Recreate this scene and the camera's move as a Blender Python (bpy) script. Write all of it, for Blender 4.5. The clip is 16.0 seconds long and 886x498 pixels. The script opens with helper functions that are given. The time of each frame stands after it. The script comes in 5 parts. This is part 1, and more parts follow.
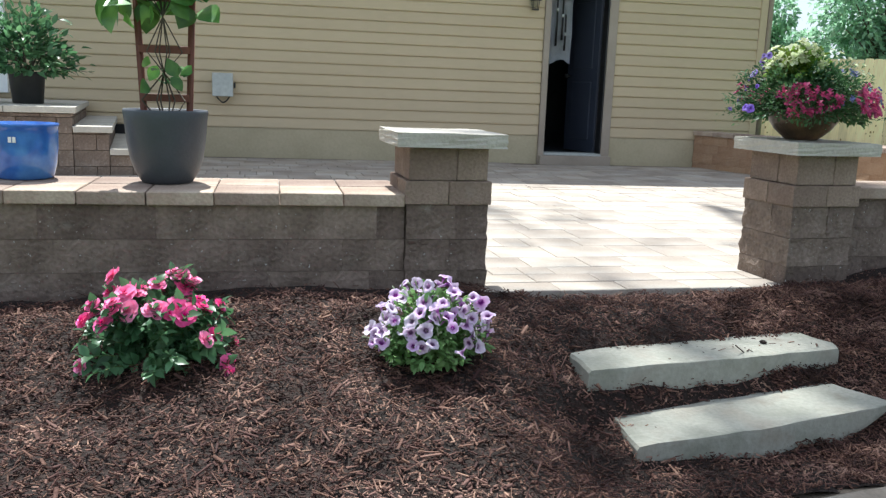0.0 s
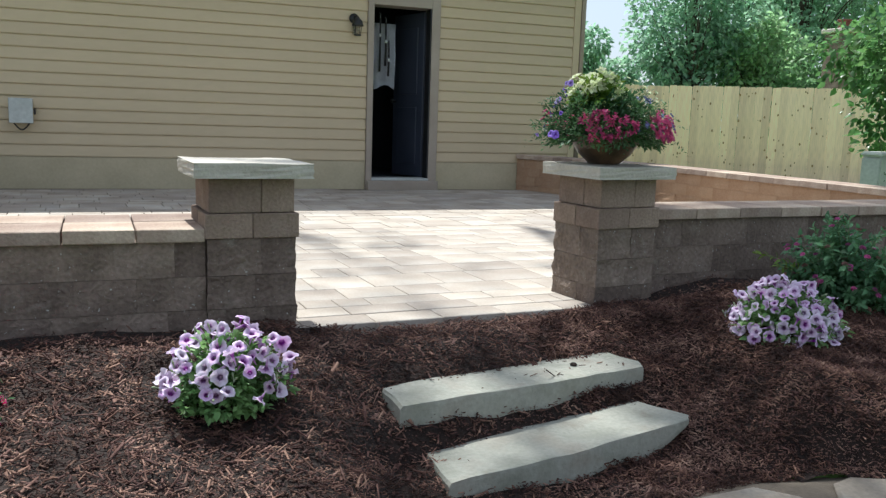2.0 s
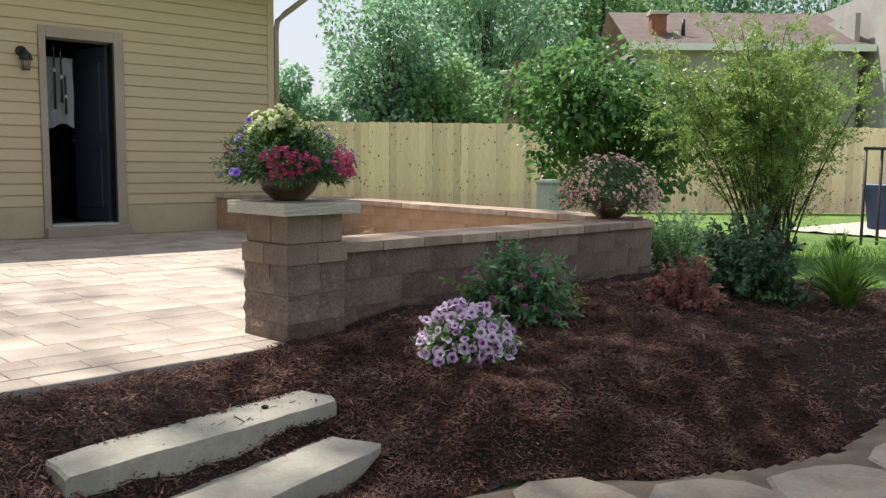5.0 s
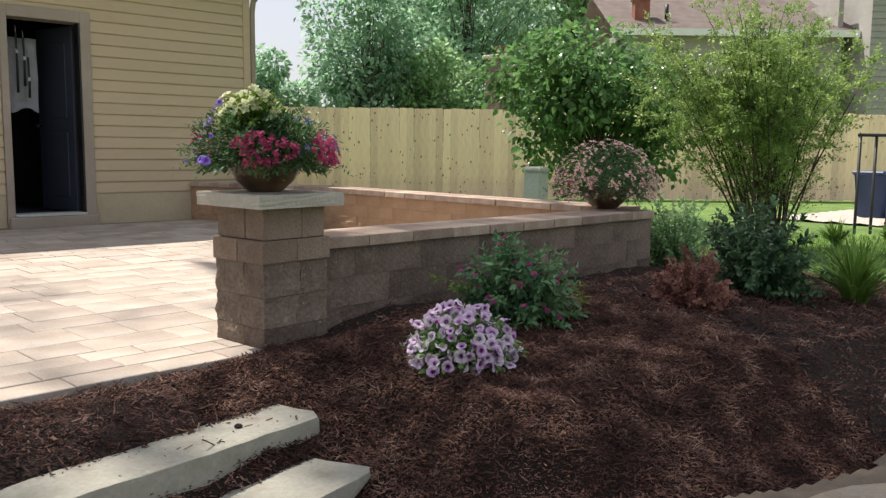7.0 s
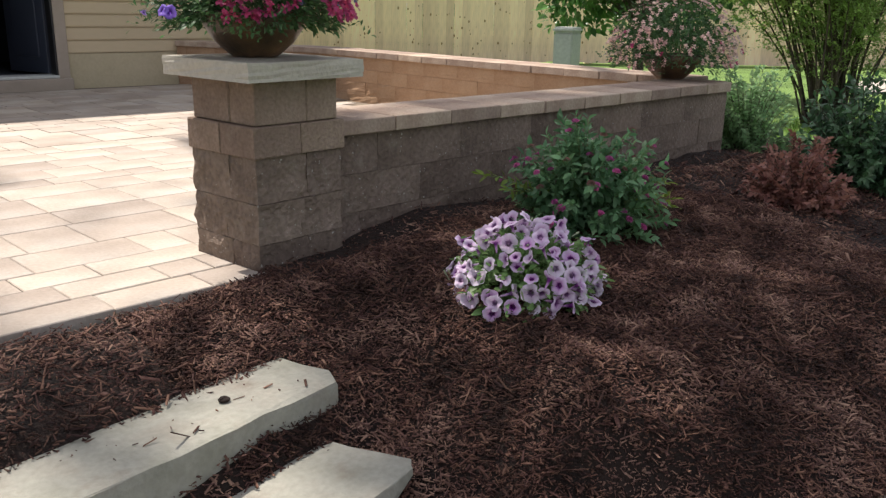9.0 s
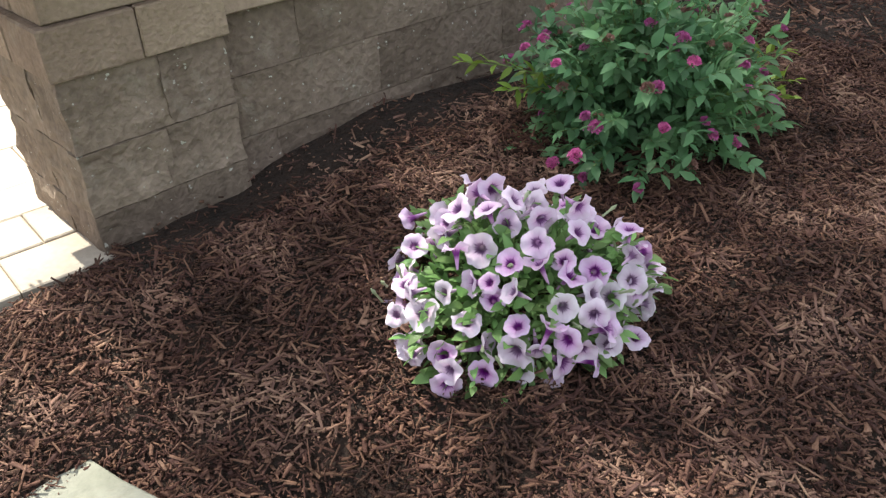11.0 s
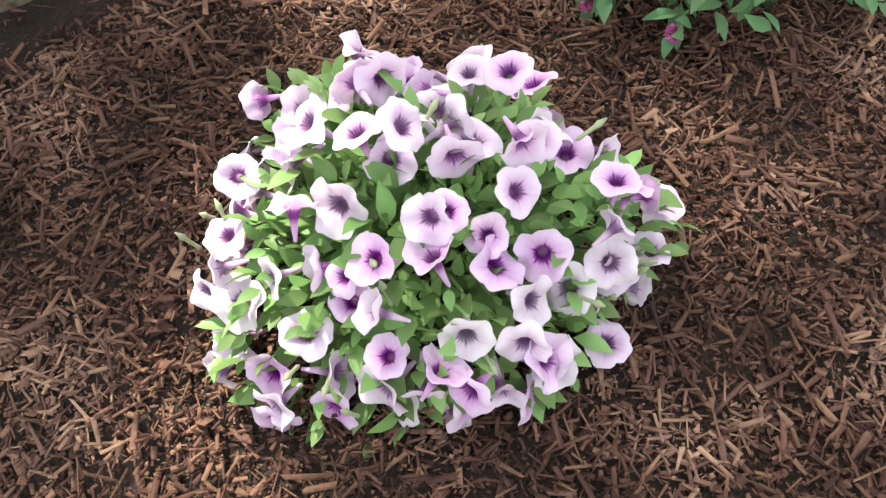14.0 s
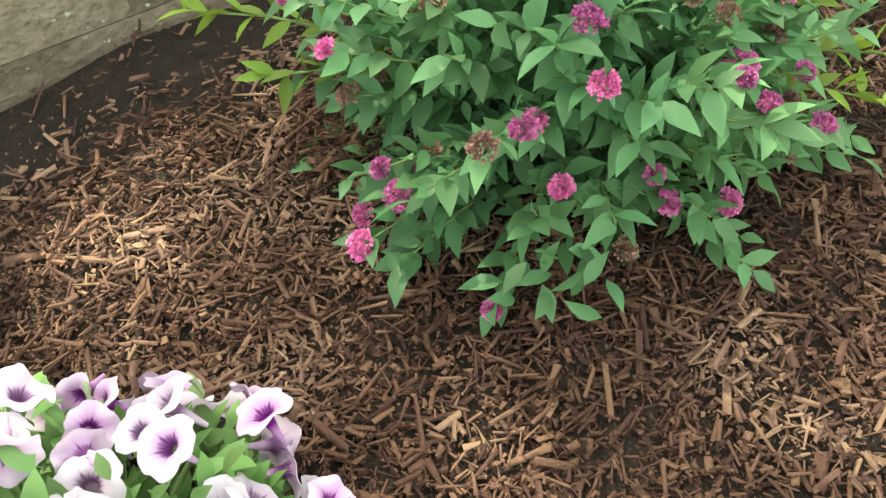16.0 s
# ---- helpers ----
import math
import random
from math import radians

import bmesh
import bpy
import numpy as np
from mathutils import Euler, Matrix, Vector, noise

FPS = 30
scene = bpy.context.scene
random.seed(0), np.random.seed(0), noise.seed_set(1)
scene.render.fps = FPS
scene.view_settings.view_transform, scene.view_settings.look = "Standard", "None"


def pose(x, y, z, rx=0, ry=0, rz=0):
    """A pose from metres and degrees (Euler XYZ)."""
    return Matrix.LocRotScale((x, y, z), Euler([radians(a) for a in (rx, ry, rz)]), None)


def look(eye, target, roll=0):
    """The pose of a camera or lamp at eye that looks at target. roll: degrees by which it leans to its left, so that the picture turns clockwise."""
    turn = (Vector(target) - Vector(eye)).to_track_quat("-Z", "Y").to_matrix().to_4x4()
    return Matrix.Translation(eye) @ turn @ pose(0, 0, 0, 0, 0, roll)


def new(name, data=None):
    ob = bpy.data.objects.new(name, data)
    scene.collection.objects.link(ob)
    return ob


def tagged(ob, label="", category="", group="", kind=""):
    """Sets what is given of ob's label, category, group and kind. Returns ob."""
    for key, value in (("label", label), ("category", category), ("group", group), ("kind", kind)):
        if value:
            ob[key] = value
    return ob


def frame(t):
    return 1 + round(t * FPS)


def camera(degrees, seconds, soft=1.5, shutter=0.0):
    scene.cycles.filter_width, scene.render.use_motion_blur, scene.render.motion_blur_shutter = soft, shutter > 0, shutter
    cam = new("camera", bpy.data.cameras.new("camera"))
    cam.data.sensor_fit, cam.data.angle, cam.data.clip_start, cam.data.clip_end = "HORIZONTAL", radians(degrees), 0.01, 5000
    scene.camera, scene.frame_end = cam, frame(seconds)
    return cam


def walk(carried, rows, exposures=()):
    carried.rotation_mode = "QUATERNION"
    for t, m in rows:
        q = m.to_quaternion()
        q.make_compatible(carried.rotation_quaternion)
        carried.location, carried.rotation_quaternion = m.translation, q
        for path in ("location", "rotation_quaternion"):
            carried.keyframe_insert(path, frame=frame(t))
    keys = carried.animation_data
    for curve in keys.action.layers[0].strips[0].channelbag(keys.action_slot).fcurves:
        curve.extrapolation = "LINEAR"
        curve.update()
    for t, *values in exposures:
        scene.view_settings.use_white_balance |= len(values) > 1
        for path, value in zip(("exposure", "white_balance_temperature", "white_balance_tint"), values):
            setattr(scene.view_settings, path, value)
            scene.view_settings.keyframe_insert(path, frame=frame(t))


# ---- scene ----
cam = camera(56.1, 16.0, 1.35)
PATH = [
    (0, (-0.331, 0.431, 0.803), (0.01, 2.366, 0.43), 2.1),
    (0.5, (-0.297, 0.449, 0.804), (0.117, 2.369, 0.428), 2.3),
    (1, (-0.261, 0.47, 0.807), (0.272, 2.36, 0.43), 2.3),
    (1.5, (-0.221, 0.496, 0.815), (0.424, 2.358, 0.472), 2.5),
    (2, (-0.188, 0.508, 0.82), (0.521, 2.353, 0.516), 1.9),
    (2.5, (-0.155, 0.512, 0.825), (0.612, 2.338, 0.546), 1.1),
    (3, (-0.124, 0.507, 0.83), (0.762, 2.285, 0.597), 0.4),
    (3.5, (-0.102, 0.501, 0.826), (0.89, 2.225, 0.618), 0.3),
    (4, (-0.074, 0.483, 0.826), (1.051, 2.125, 0.622), 0.4),
    (4.5, (-0.063, 0.473, 0.825), (1.187, 2.023, 0.636), 0.7),
    (6.8, (0.083, 0.713, 0.813), (1.411, 2.191, 0.583), 0.6),
    (7, (0.126, 0.777, 0.825), (1.451, 2.257, 0.59), 0.6),
    (7.5, (0.206, 0.919, 0.827), (1.523, 2.397, 0.545), 0.6),
    (8, (0.379, 1.133, 0.811), (1.658, 2.619, 0.411), 0.7),
    (8.5, (0.493, 1.331, 0.782), (1.735, 2.807, 0.252), 0.6),
    (9, (0.598, 1.559, 0.797), (1.882, 2.989, 0.243), 1.1),
    (9.2, (0.647, 1.629, 0.793), (1.95, 3.034, 0.22), 0.9),
    (11.3, (1.677, 2.342, 0.867), (2.594, 3.683, -0.3), -3.4),
    (11.5, (1.743, 2.389, 0.842), (2.627, 3.702, -0.381), -3.8),
    (12, (1.86, 2.457, 0.797), (2.669, 3.673, -0.57), -3.9),
    (12.5, (1.913, 2.522, 0.769), (2.647, 3.672, -0.694), -3.6),
    (13, (1.981, 2.605, 0.739), (2.631, 3.693, -0.809), -3.5),
    (13.5, (2.03, 2.645, 0.727), (2.636, 3.694, -0.865), -3.3),
    (14, (2.076, 2.651, 0.721), (2.65, 3.696, -0.885), -3.4),
    (14.5, (2.189, 2.67, 0.724), (2.735, 3.787, -0.842), -4.2),
    (15, (2.33, 2.66, 0.735), (2.834, 3.864, -0.78), -6.0),
    (15.5, (2.425, 2.707, 0.736), (2.933, 3.93, -0.762), -7.1),
    (16, (2.493, 2.763, 0.718), (2.998, 3.991, -0.778), -7.7),
]
walk_exposures = [(0, 1.0, 5800, 6), (1.2, 0.86, 5800, 6), (2, 0.74, 5800, 6), (3.5, 0.72, 6150, 9), (7, 0.68, 6650, 14), (9.2, 0.74, 6600, 15), (11.3, 1.9, 6800, 4), (12.5, 2.55, 7600, 7), (14.0, 2.35, 7250, 2), (15.0, 2.38, 7600, -6), (15.5, 2.52, 8100, -12), (16, 2.74, 8000, -14)]
walk(cam, [(t, look(eye, target, roll)) for t, eye, target, roll in PATH], walk_exposures)

# ---- sky and sun ----
SUN_WAY = Vector((-0.08, 0.56, 1.0)).normalized()       # towards the sun
world = bpy.data.worlds.new("sky")
scene.world = world
world.use_nodes = True
wn = world.node_tree
sky = wn.nodes.new("ShaderNodeTexSky")
sky.sky_type = "NISHITA"
sky.sun_disc = False
sky.sun_elevation = math.asin(SUN_WAY.z)
sky.sun_rotation = math.atan2(SUN_WAY.x, SUN_WAY.y)
sky.air_density, sky.dust_density = 1.0, 2.5
veil = wn.nodes.new("ShaderNodeMixRGB")                  # thin white summer haze
veil.inputs["Fac"].default_value = 0.5
veil.inputs["Color2"].default_value = (9.0, 9.3, 9.8, 1)
wn.links.new(sky.outputs["Color"], veil.inputs["Color1"])
wn.links.new(veil.outputs["Color"], wn.nodes["Background"].inputs["Color"])
wn.nodes["Background"].inputs["Strength"].default_value = 0.072
sun = new("sun", bpy.data.lights.new("sun", "SUN"))
sun.data.energy, sun.data.angle, sun.data.color = 4.8, radians(0.45), (1.0, 0.95, 0.86)
sun.matrix_world = look(SUN_WAY * 50, (0, 0, 0))


# ---- materials ----
def mat(name, cols, scale=6.0, rough=0.8, bump=0.2, fine=60.0, vary=0.0, island=False, metal=0.0, translucent=0.0,
        stretch=(1, 1, 1), grain=0.25, spec=0.4, depth=0.01, bloom=None, speck=None):
    """Two-scale noise colour between cols, fine bump, and a value shift by object or by island."""
    m = bpy.data.materials.new(name)
    m.use_nodes = True
    nt = m.node_tree
    nd, lk = nt.nodes, nt.links
    bsdf = nd["Principled BSDF"]
    tc = nd.new("ShaderNodeTexCoord")
    mp = nd.new("ShaderNodeMapping")
    mp.inputs["Scale"].default_value = stretch
    lk.new(tc.outputs["Object"], mp.inputs["Vector"])
    n1 = nd.new("ShaderNodeTexNoise")
    n1.inputs["Scale"].default_value, n1.inputs["Detail"].default_value = scale, 5
    lk.new(mp.outputs["Vector"], n1.inputs["Vector"])
    ramp = nd.new("ShaderNodeValToRGB")
    els = ramp.color_ramp.elements
    while len(els) < len(cols):
        els.new(0.5)
    for i, c in enumerate(cols):
        els[i].position = 0.3 + 0.4 * i / max(1, len(cols) - 1)
        els[i].color = (*c, 1)
    lk.new(n1.outputs["Fac"], ramp.inputs["Fac"])
    n2 = nd.new("ShaderNodeTexNoise")
    n2.inputs["Scale"].default_value, n2.inputs["Detail"].default_value = fine, 4
    lk.new(mp.outputs["Vector"], n2.inputs["Vector"])
    hsv = nd.new("ShaderNodeHueSaturation")
    val = nd.new("ShaderNodeMath")
    val.operation = "MULTIPLY_ADD"
    val.inputs[1].default_value, val.inputs[2].default_value = 2 * grain, 1 - grain
    lk.new(n2.outputs["Fac"], val.inputs[0])
    last = val.outputs[0]
    if vary:
        rnd = nd.new("ShaderNodeNewGeometry").outputs["Random Per Island"] if island else nd.new("ShaderNodeObjectInfo").outputs["Random"]
        v2 = nd.new("ShaderNodeMath")
        v2.operation = "MULTIPLY_ADD"
        v2.inputs[1].default_value, v2.inputs[2].default_value = 2 * vary, 1 - vary
        lk.new(rnd, v2.inputs[0])
        v3 = nd.new("ShaderNodeMath")
        v3.operation = "MULTIPLY"
        lk.new(v2.outputs[0], v3.inputs[0])
        lk.new(last, v3.inputs[1])
        last = v3.outputs[0]
        hue = nd.new("ShaderNodeMath")
        hue.operation = "MULTIPLY_ADD"
        hue.inputs[1].default_value, hue.inputs[2].default_value = 0.05 * vary, 0.5 - 0.025 * vary
        lk.new(rnd, hue.inputs[0])
        lk.new(hue.outputs[0], hsv.inputs["Hue"])
    lk.new(last, hsv.inputs["Value"])
    lk.new(ramp.outputs["Color"], hsv.inputs["Color"])
    if bloom:                                   # pale mineral bloom or dirt in patches
        n3 = nd.new("ShaderNodeTexNoise")
        n3.inputs["Scale"].default_value, n3.inputs["Detail"].default_value, n3.inputs["Roughness"].default_value = bloom[1], 8, 0.7
        geo = nd.new("ShaderNodeNewGeometry")
        lk.new(geo.outputs["Position"], n3.inputs["Vector"])
        r3 = nd.new("ShaderNodeValToRGB")
        r3.color_ramp.elements[0].position, r3.color_ramp.elements[1].position = 0.56, 0.72
        lk.new(n3.outputs["Fac"], r3.inputs["Fac"])
        mx = nd.new("ShaderNodeMix")
        mx.data_type = "RGBA"
        k3 = nd.new("ShaderNodeMath")
        k3.operation = "MULTIPLY"
        k3.inputs[1].default_value = bloom[2]
        lk.new(r3.outputs["Color"], k3.inputs[0])
        lk.new(k3.outputs[0], mx.inputs["Factor"])
        lk.new(hsv.outputs["Color"], mx.inputs[6])
        mx.inputs[7].default_value = (*bloom[0], 1)
        out = mx.outputs[2]
        if speck:                               # small chalky flecks
            n4 = nd.new("ShaderNodeTexNoise")
            n4.inputs["Scale"].default_value, n4.inputs["Detail"].default_value = speck[1], 3
            lk.new(geo.outputs["Position"], n4.inputs["Vector"])
            r4 = nd.new("ShaderNodeValToRGB")
            r4.color_ramp.elements[0].position, r4.color_ramp.elements[1].position = 0.685, 0.72
            lk.new(n4.outputs["Fac"], r4.inputs["Fac"])
            m4 = nd.new("ShaderNodeMix")
            m4.data_type = "RGBA"
            lk.new(r4.outputs["Color"], m4.inputs["Factor"])
            lk.new(out, m4.inputs[6])
            m4.inputs[7].default_value = (*speck[0], 1)
            out = m4.outputs[2]
        lk.new(out, bsdf.inputs["Base Color"])
    else:
        lk.new(hsv.outputs["Color"], bsdf.inputs["Base Color"])
    bsdf.inputs["Roughness"].default_value, bsdf.inputs["Metallic"].default_value = rough, metal
    bsdf.inputs["Specular IOR Level"].default_value = spec
    if bump:
        b = nd.new("ShaderNodeBump")
        b.inputs["Strength"].default_value, b.inputs["Distance"].default_value = bump, depth
        lk.new(n2.outputs["Fac"], b.inputs["Height"])
        lk.new(b.outputs["Normal"], bsdf.inputs["Normal"])
    if translucent:
        tr = nd.new("ShaderNodeBsdfTranslucent")
        lk.new(hsv.outputs["Color"], tr.inputs["Color"])
        mix = nd.new("ShaderNodeMixShader")
        mix.inputs["Fac"].default_value = translucent
        lk.new(bsdf.outputs["BSDF"], mix.inputs[1])
        lk.new(tr.outputs["BSDF"], mix.inputs[2])
        lk.new(mix.outputs["Shader"], nd["Material Output"].inputs["Surface"])
    return m


def petal_mat(name, rim, mid, throat, edges=(0.06, 0.30, 0.62), veins=0.0, fade=(0.5, 0.75)):
    """Corolla colour by the distance from the throat (mesh attribute), with darker veins."""
    m = bpy.data.materials.new(name)
    m.use_nodes = True
    nd, lk = m.node_tree.nodes, m.node_tree.links
    bsdf = nd["Principled BSDF"]
    at = nd.new("ShaderNodeAttribute")
    at.attribute_name = "radial"
    noise_n = nd.new("ShaderNodeTexNoise")
    noise_n.inputs["Scale"].default_value = 60
    add = nd.new("ShaderNodeMath")
    add.operation = "MULTIPLY_ADD"
    add.inputs[1].default_value, add.inputs[2].default_value = 0.2, -0.1
    lk.new(noise_n.outputs["Fac"], add.inputs[0])
    s = nd.new("ShaderNodeMath")
    s.operation = "ADD"
    lk.new(at.outputs["Fac"], s.inputs[0])
    lk.new(add.outputs[0], s.inputs[1])
    ramp = nd.new("ShaderNodeValToRGB")
    els = ramp.color_ramp.elements
    els.new(0.5)
    for e, p, c in zip(els, edges, (throat, mid, rim)):
        e.position, e.color = p, (*c, 1)
    lk.new(s.outputs[0], ramp.inputs["Fac"])
    hsv = nd.new("ShaderNodeHueSaturation")
    rnd = nd.new("ShaderNodeObjectInfo")
    v = nd.new("ShaderNodeMath")
    v.operation = "MULTIPLY_ADD"
    v.inputs[1].default_value, v.inputs[2].default_value = fade
    lk.new(rnd.outputs["Random"], v.inputs[0])
    lk.new(v.outputs[0], hsv.inputs["Saturation"])
    lk.new(ramp.outputs["Color"], hsv.inputs["Color"])
    lk.new(hsv.outputs["Color"], bsdf.inputs["Base Color"])
    bsdf.inputs["Roughness"].default_value = 0.6
    tr = nd.new("ShaderNodeBsdfTranslucent")
    lk.new(hsv.outputs["Color"], tr.inputs["Color"])
    mix = nd.new("ShaderNodeMixShader")
    mix.inputs["Fac"].default_value = 0.3
    lk.new(bsdf.outputs["BSDF"], mix.inputs[1])
    lk.new(tr.outputs["BSDF"], mix.inputs[2])
    lk.new(mix.outputs["Shader"], nd["Material Output"].inputs["Surface"])
    return m


M_SIDING = mat("cream_vinyl", [(0.465, 0.372, 0.235), (0.52, 0.418, 0.27)], 1.2, 0.55, 0.05, 30, 0.03, grain=0.06, stretch=(0.3, 1, 1))
M_FOUND = mat("painted_concrete", [(0.40, 0.345, 0.225), (0.48, 0.41, 0.275)], 2.0, 0.8, 0.2, 40, grain=0.12)
M_TRIM = mat("grey_tan_trim", [(0.29, 0.24, 0.19), (0.35, 0.295, 0.235)], 3.0, 0.5, 0.05, 30, grain=0.08)
M_WHITE = mat("white_paint", [(0.72, 0.73, 0.72), (0.8, 0.8, 0.79)], 3.0, 0.4, 0.03, 30, grain=0.05)
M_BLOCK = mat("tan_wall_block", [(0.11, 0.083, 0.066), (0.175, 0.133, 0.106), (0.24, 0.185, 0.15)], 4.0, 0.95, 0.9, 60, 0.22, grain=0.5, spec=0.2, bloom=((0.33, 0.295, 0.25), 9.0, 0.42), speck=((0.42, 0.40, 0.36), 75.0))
# brighter wall block: warm light bounced off the patio is put into its colour
M_BLOCK_LIT = mat("lit_wall_block", [(0.30, 0.185, 0.11), (0.37, 0.235, 0.145), (0.41, 0.275, 0.175)], 5.0, 0.95, 0.35, 90, 0.05, grain=0.22, spec=0.2)
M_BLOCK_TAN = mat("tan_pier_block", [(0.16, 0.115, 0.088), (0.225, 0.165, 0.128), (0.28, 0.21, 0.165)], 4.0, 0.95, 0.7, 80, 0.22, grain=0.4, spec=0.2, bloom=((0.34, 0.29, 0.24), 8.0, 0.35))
M_COPING = mat("coping_stone", [(0.25, 0.175, 0.135), (0.40, 0.32, 0.255)], 5.0, 0.9, 0.4, 80, 0.28, grain=0.3, spec=0.2)
M_CAP = mat("limestone_cap", [(0.42, 0.385, 0.33), (0.52, 0.485, 0.42)], 4.0, 0.9, 0.4, 70, 0.06, grain=0.2, spec=0.2)
M_PAVER = mat("patio_paver", [(0.30, 0.25, 0.205), (0.365, 0.315, 0.265), (0.41, 0.37, 0.325)], 3.0, 0.9, 0.3, 70, 0.15, grain=0.18, spec=0.2, bloom=((0.33, 0.27, 0.23), 3.2, 0.4))
M_JOINT = mat("joint_sand", [(0.12, 0.095, 0.07), (0.18, 0.145, 0.105)], 8, 0.95, 0.4, 90)
M_SLAB = mat("bluestone_slab", [(0.24, 0.24, 0.193), (0.32, 0.315, 0.265), (0.285, 0.262, 0.215)], 5.0, 0.9, 0.4, 60, 0.05, grain=0.22, spec=0.25, bloom=((0.20, 0.16, 0.12), 9.0, 0.5))
M_FLAG = mat("flagstone", [(0.20, 0.165, 0.125), (0.31, 0.26, 0.20), (0.25, 0.235, 0.20)], 4.0, 0.9, 0.5, 50, 0.1, grain=0.3)
# dark soil; shade of the gaps between chips is put into its colour
M_SOIL = mat("mulch_bed", [(0.012, 0.007, 0.005), (0.032, 0.018, 0.013)], 9, 0.95, 1.0, 55, grain=0.5, depth=0.03)
M_CHIP = mat("mulch_chip", [(0.034, 0.016, 0.0115), (0.106, 0.051, 0.038), (0.265, 0.155, 0.118)], 6, 0.8, 0.4, 160, 0.6, island=True, grain=0.3, spec=0.25)
M_LAWN = mat("lawn", [(0.07, 0.13, 0.025), (0.14, 0.24, 0.05)], 2.0, 0.9, 0.8, 60, grain=0.4, depth=0.03)
M_GRASS = mat("grass_blade", [(0.09, 0.19, 0.03), (0.20, 0.34, 0.06)], 3, 0.6, 0, 30, 0.3, island=True, translucent=0.3)
M_FENCE = mat("raw_pine", [(0.89, 0.63, 0.41), (0.95, 0.76, 0.55)], 3.0, 0.8, 0.2, 40, 0.16, stretch=(1, 1, 0.12), grain=0.28)
M_BLACK = mat("black_metal", [(0.012, 0.012, 0.013), (0.02, 0.02, 0.02)], 5, 0.45, 0.05, 50)
# shade of the unlit utility room, painted into its near-black walls
M_ROOM_SHADE = mat("shaded_room_wall", [(0.03, 0.035, 0.045), (0.05, 0.055, 0.07)], 2, 0.8, 0.05, 30)
# blue-grey door with the dimness of the doorway put into its colour
M_DOOR = mat("shaded_grey_door", [(0.03, 0.037, 0.055), (0.045, 0.053, 0.075)], 2, 0.45, 0.03, 30, grain=0.08)
M_POT = mat("charcoal_pot", [(0.045, 0.05, 0.06), (0.06, 0.066, 0.078)], 6, 0.45, 0.1, 80, grain=0.12)
M_BLUE = mat("blue_glaze", [(0.02, 0.07, 0.30), (0.04, 0.14, 0.45), (0.10, 0.24, 0.5)], 7, 0.15, 0.05, 30, spec=0.6)
M_BIN = mat("blue_plastic", [(0.012, 0.03, 0.09), (0.02, 0.045, 0.12)], 4, 0.5, 0.03, 30)
M_BOWL = mat("brown_bowl", [(0.02, 0.014, 0.010), (0.09, 0.05, 0.028), (0.20, 0.105, 0.05)], 7, 0.35, 0.2, 60, grain=0.3)
M_WOODRED = mat("red_stained_wood", [(0.10, 0.032, 0.02), (0.17, 0.06, 0.035)], 5, 0.6, 0.3, 60, stretch=(1, 1, 0.2))
M_BARK = mat("bark", [(0.05, 0.04, 0.03), (0.12, 0.095, 0.072)], 8, 0.95, 0.8, 40, stretch=(1, 1, 0.3), depth=0.03)
M_STEM = mat("green_stem", [(0.10, 0.15, 0.05), (0.16, 0.22, 0.07)], 8, 0.7, 0, 40)
M_GREY = mat("grey_plastic", [(0.40, 0.42, 0.40), (0.48, 0.5, 0.47)], 4, 0.5, 0.03, 30)
M_ROOF = mat("asphalt_shingle", [(0.26, 0.21, 0.19), (0.34, 0.29, 0.27)], 3, 0.95, 0.5, 30, 0.12, grain=0.3)
M_NSIDING = mat("grey_siding", [(0.30, 0.29, 0.27), (0.36, 0.35, 0.33)], 2, 0.6, 0.05, 30, 0.05)
M_BRICK = mat("chimney_brick", [(0.17, 0.06, 0.045), (0.25, 0.10, 0.075)], 5, 0.9, 0.4, 50, 0.25, grain=0.3)
M_GRAVEL = mat("gravel", [(0.3, 0.27, 0.23), (0.5, 0.46, 0.4)], 20, 0.95, 0.8, 60, grain=0.4)


def leaf_mat(name, a, b, rough=0.5, vary=0.35, translucent=0.4):
    return mat(name, [a, b], 4, rough, 0, 40, vary, island=True, translucent=translucent, grain=0.15)


L_PETUNIA = leaf_mat("petunia_leaf", (0.10, 0.215, 0.065), (0.27, 0.42, 0.155))
L_BUD = leaf_mat("petunia_bud", (0.30, 0.40, 0.18), (0.50, 0.46, 0.44))
L_SPIREA = leaf_mat("spirea_leaf", (0.075, 0.18, 0.085), (0.19, 0.34, 0.16))
L_LIME = leaf_mat("lime_leaf", (0.14, 0.24, 0.03), (0.26, 0.36, 0.06))
L_ROSE = leaf_mat("rose_leaf", (0.05, 0.13, 0.06), (0.13, 0.25, 0.11), 0.35)
L_DARK = leaf_mat("dark_glossy_leaf", (0.055, 0.14, 0.05), (0.17, 0.31, 0.10), 0.25, 0.35, 0.55)
L_BRIGHT = leaf_mat("bright_shrub_leaf", (0.11, 0.20, 0.045), (0.36, 0.48, 0.15), 0.4, 0.4, 0.42)
L_BUSH = leaf_mat("dark_bush_leaf", (0.03, 0.085, 0.04), (0.10, 0.19, 0.08), 0.35, 0.35, 0.3)
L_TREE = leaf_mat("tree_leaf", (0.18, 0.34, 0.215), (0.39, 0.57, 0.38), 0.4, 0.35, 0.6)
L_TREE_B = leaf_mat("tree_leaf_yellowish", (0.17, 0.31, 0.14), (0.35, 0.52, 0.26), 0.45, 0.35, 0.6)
L_BARB = leaf_mat("barberry_leaf", (0.20, 0.075, 0.06), (0.42, 0.22, 0.17), 0.5)
L_BASKET = leaf_mat("basket_leaf", (0.035, 0.095, 0.035), (0.12, 0.22, 0.085))
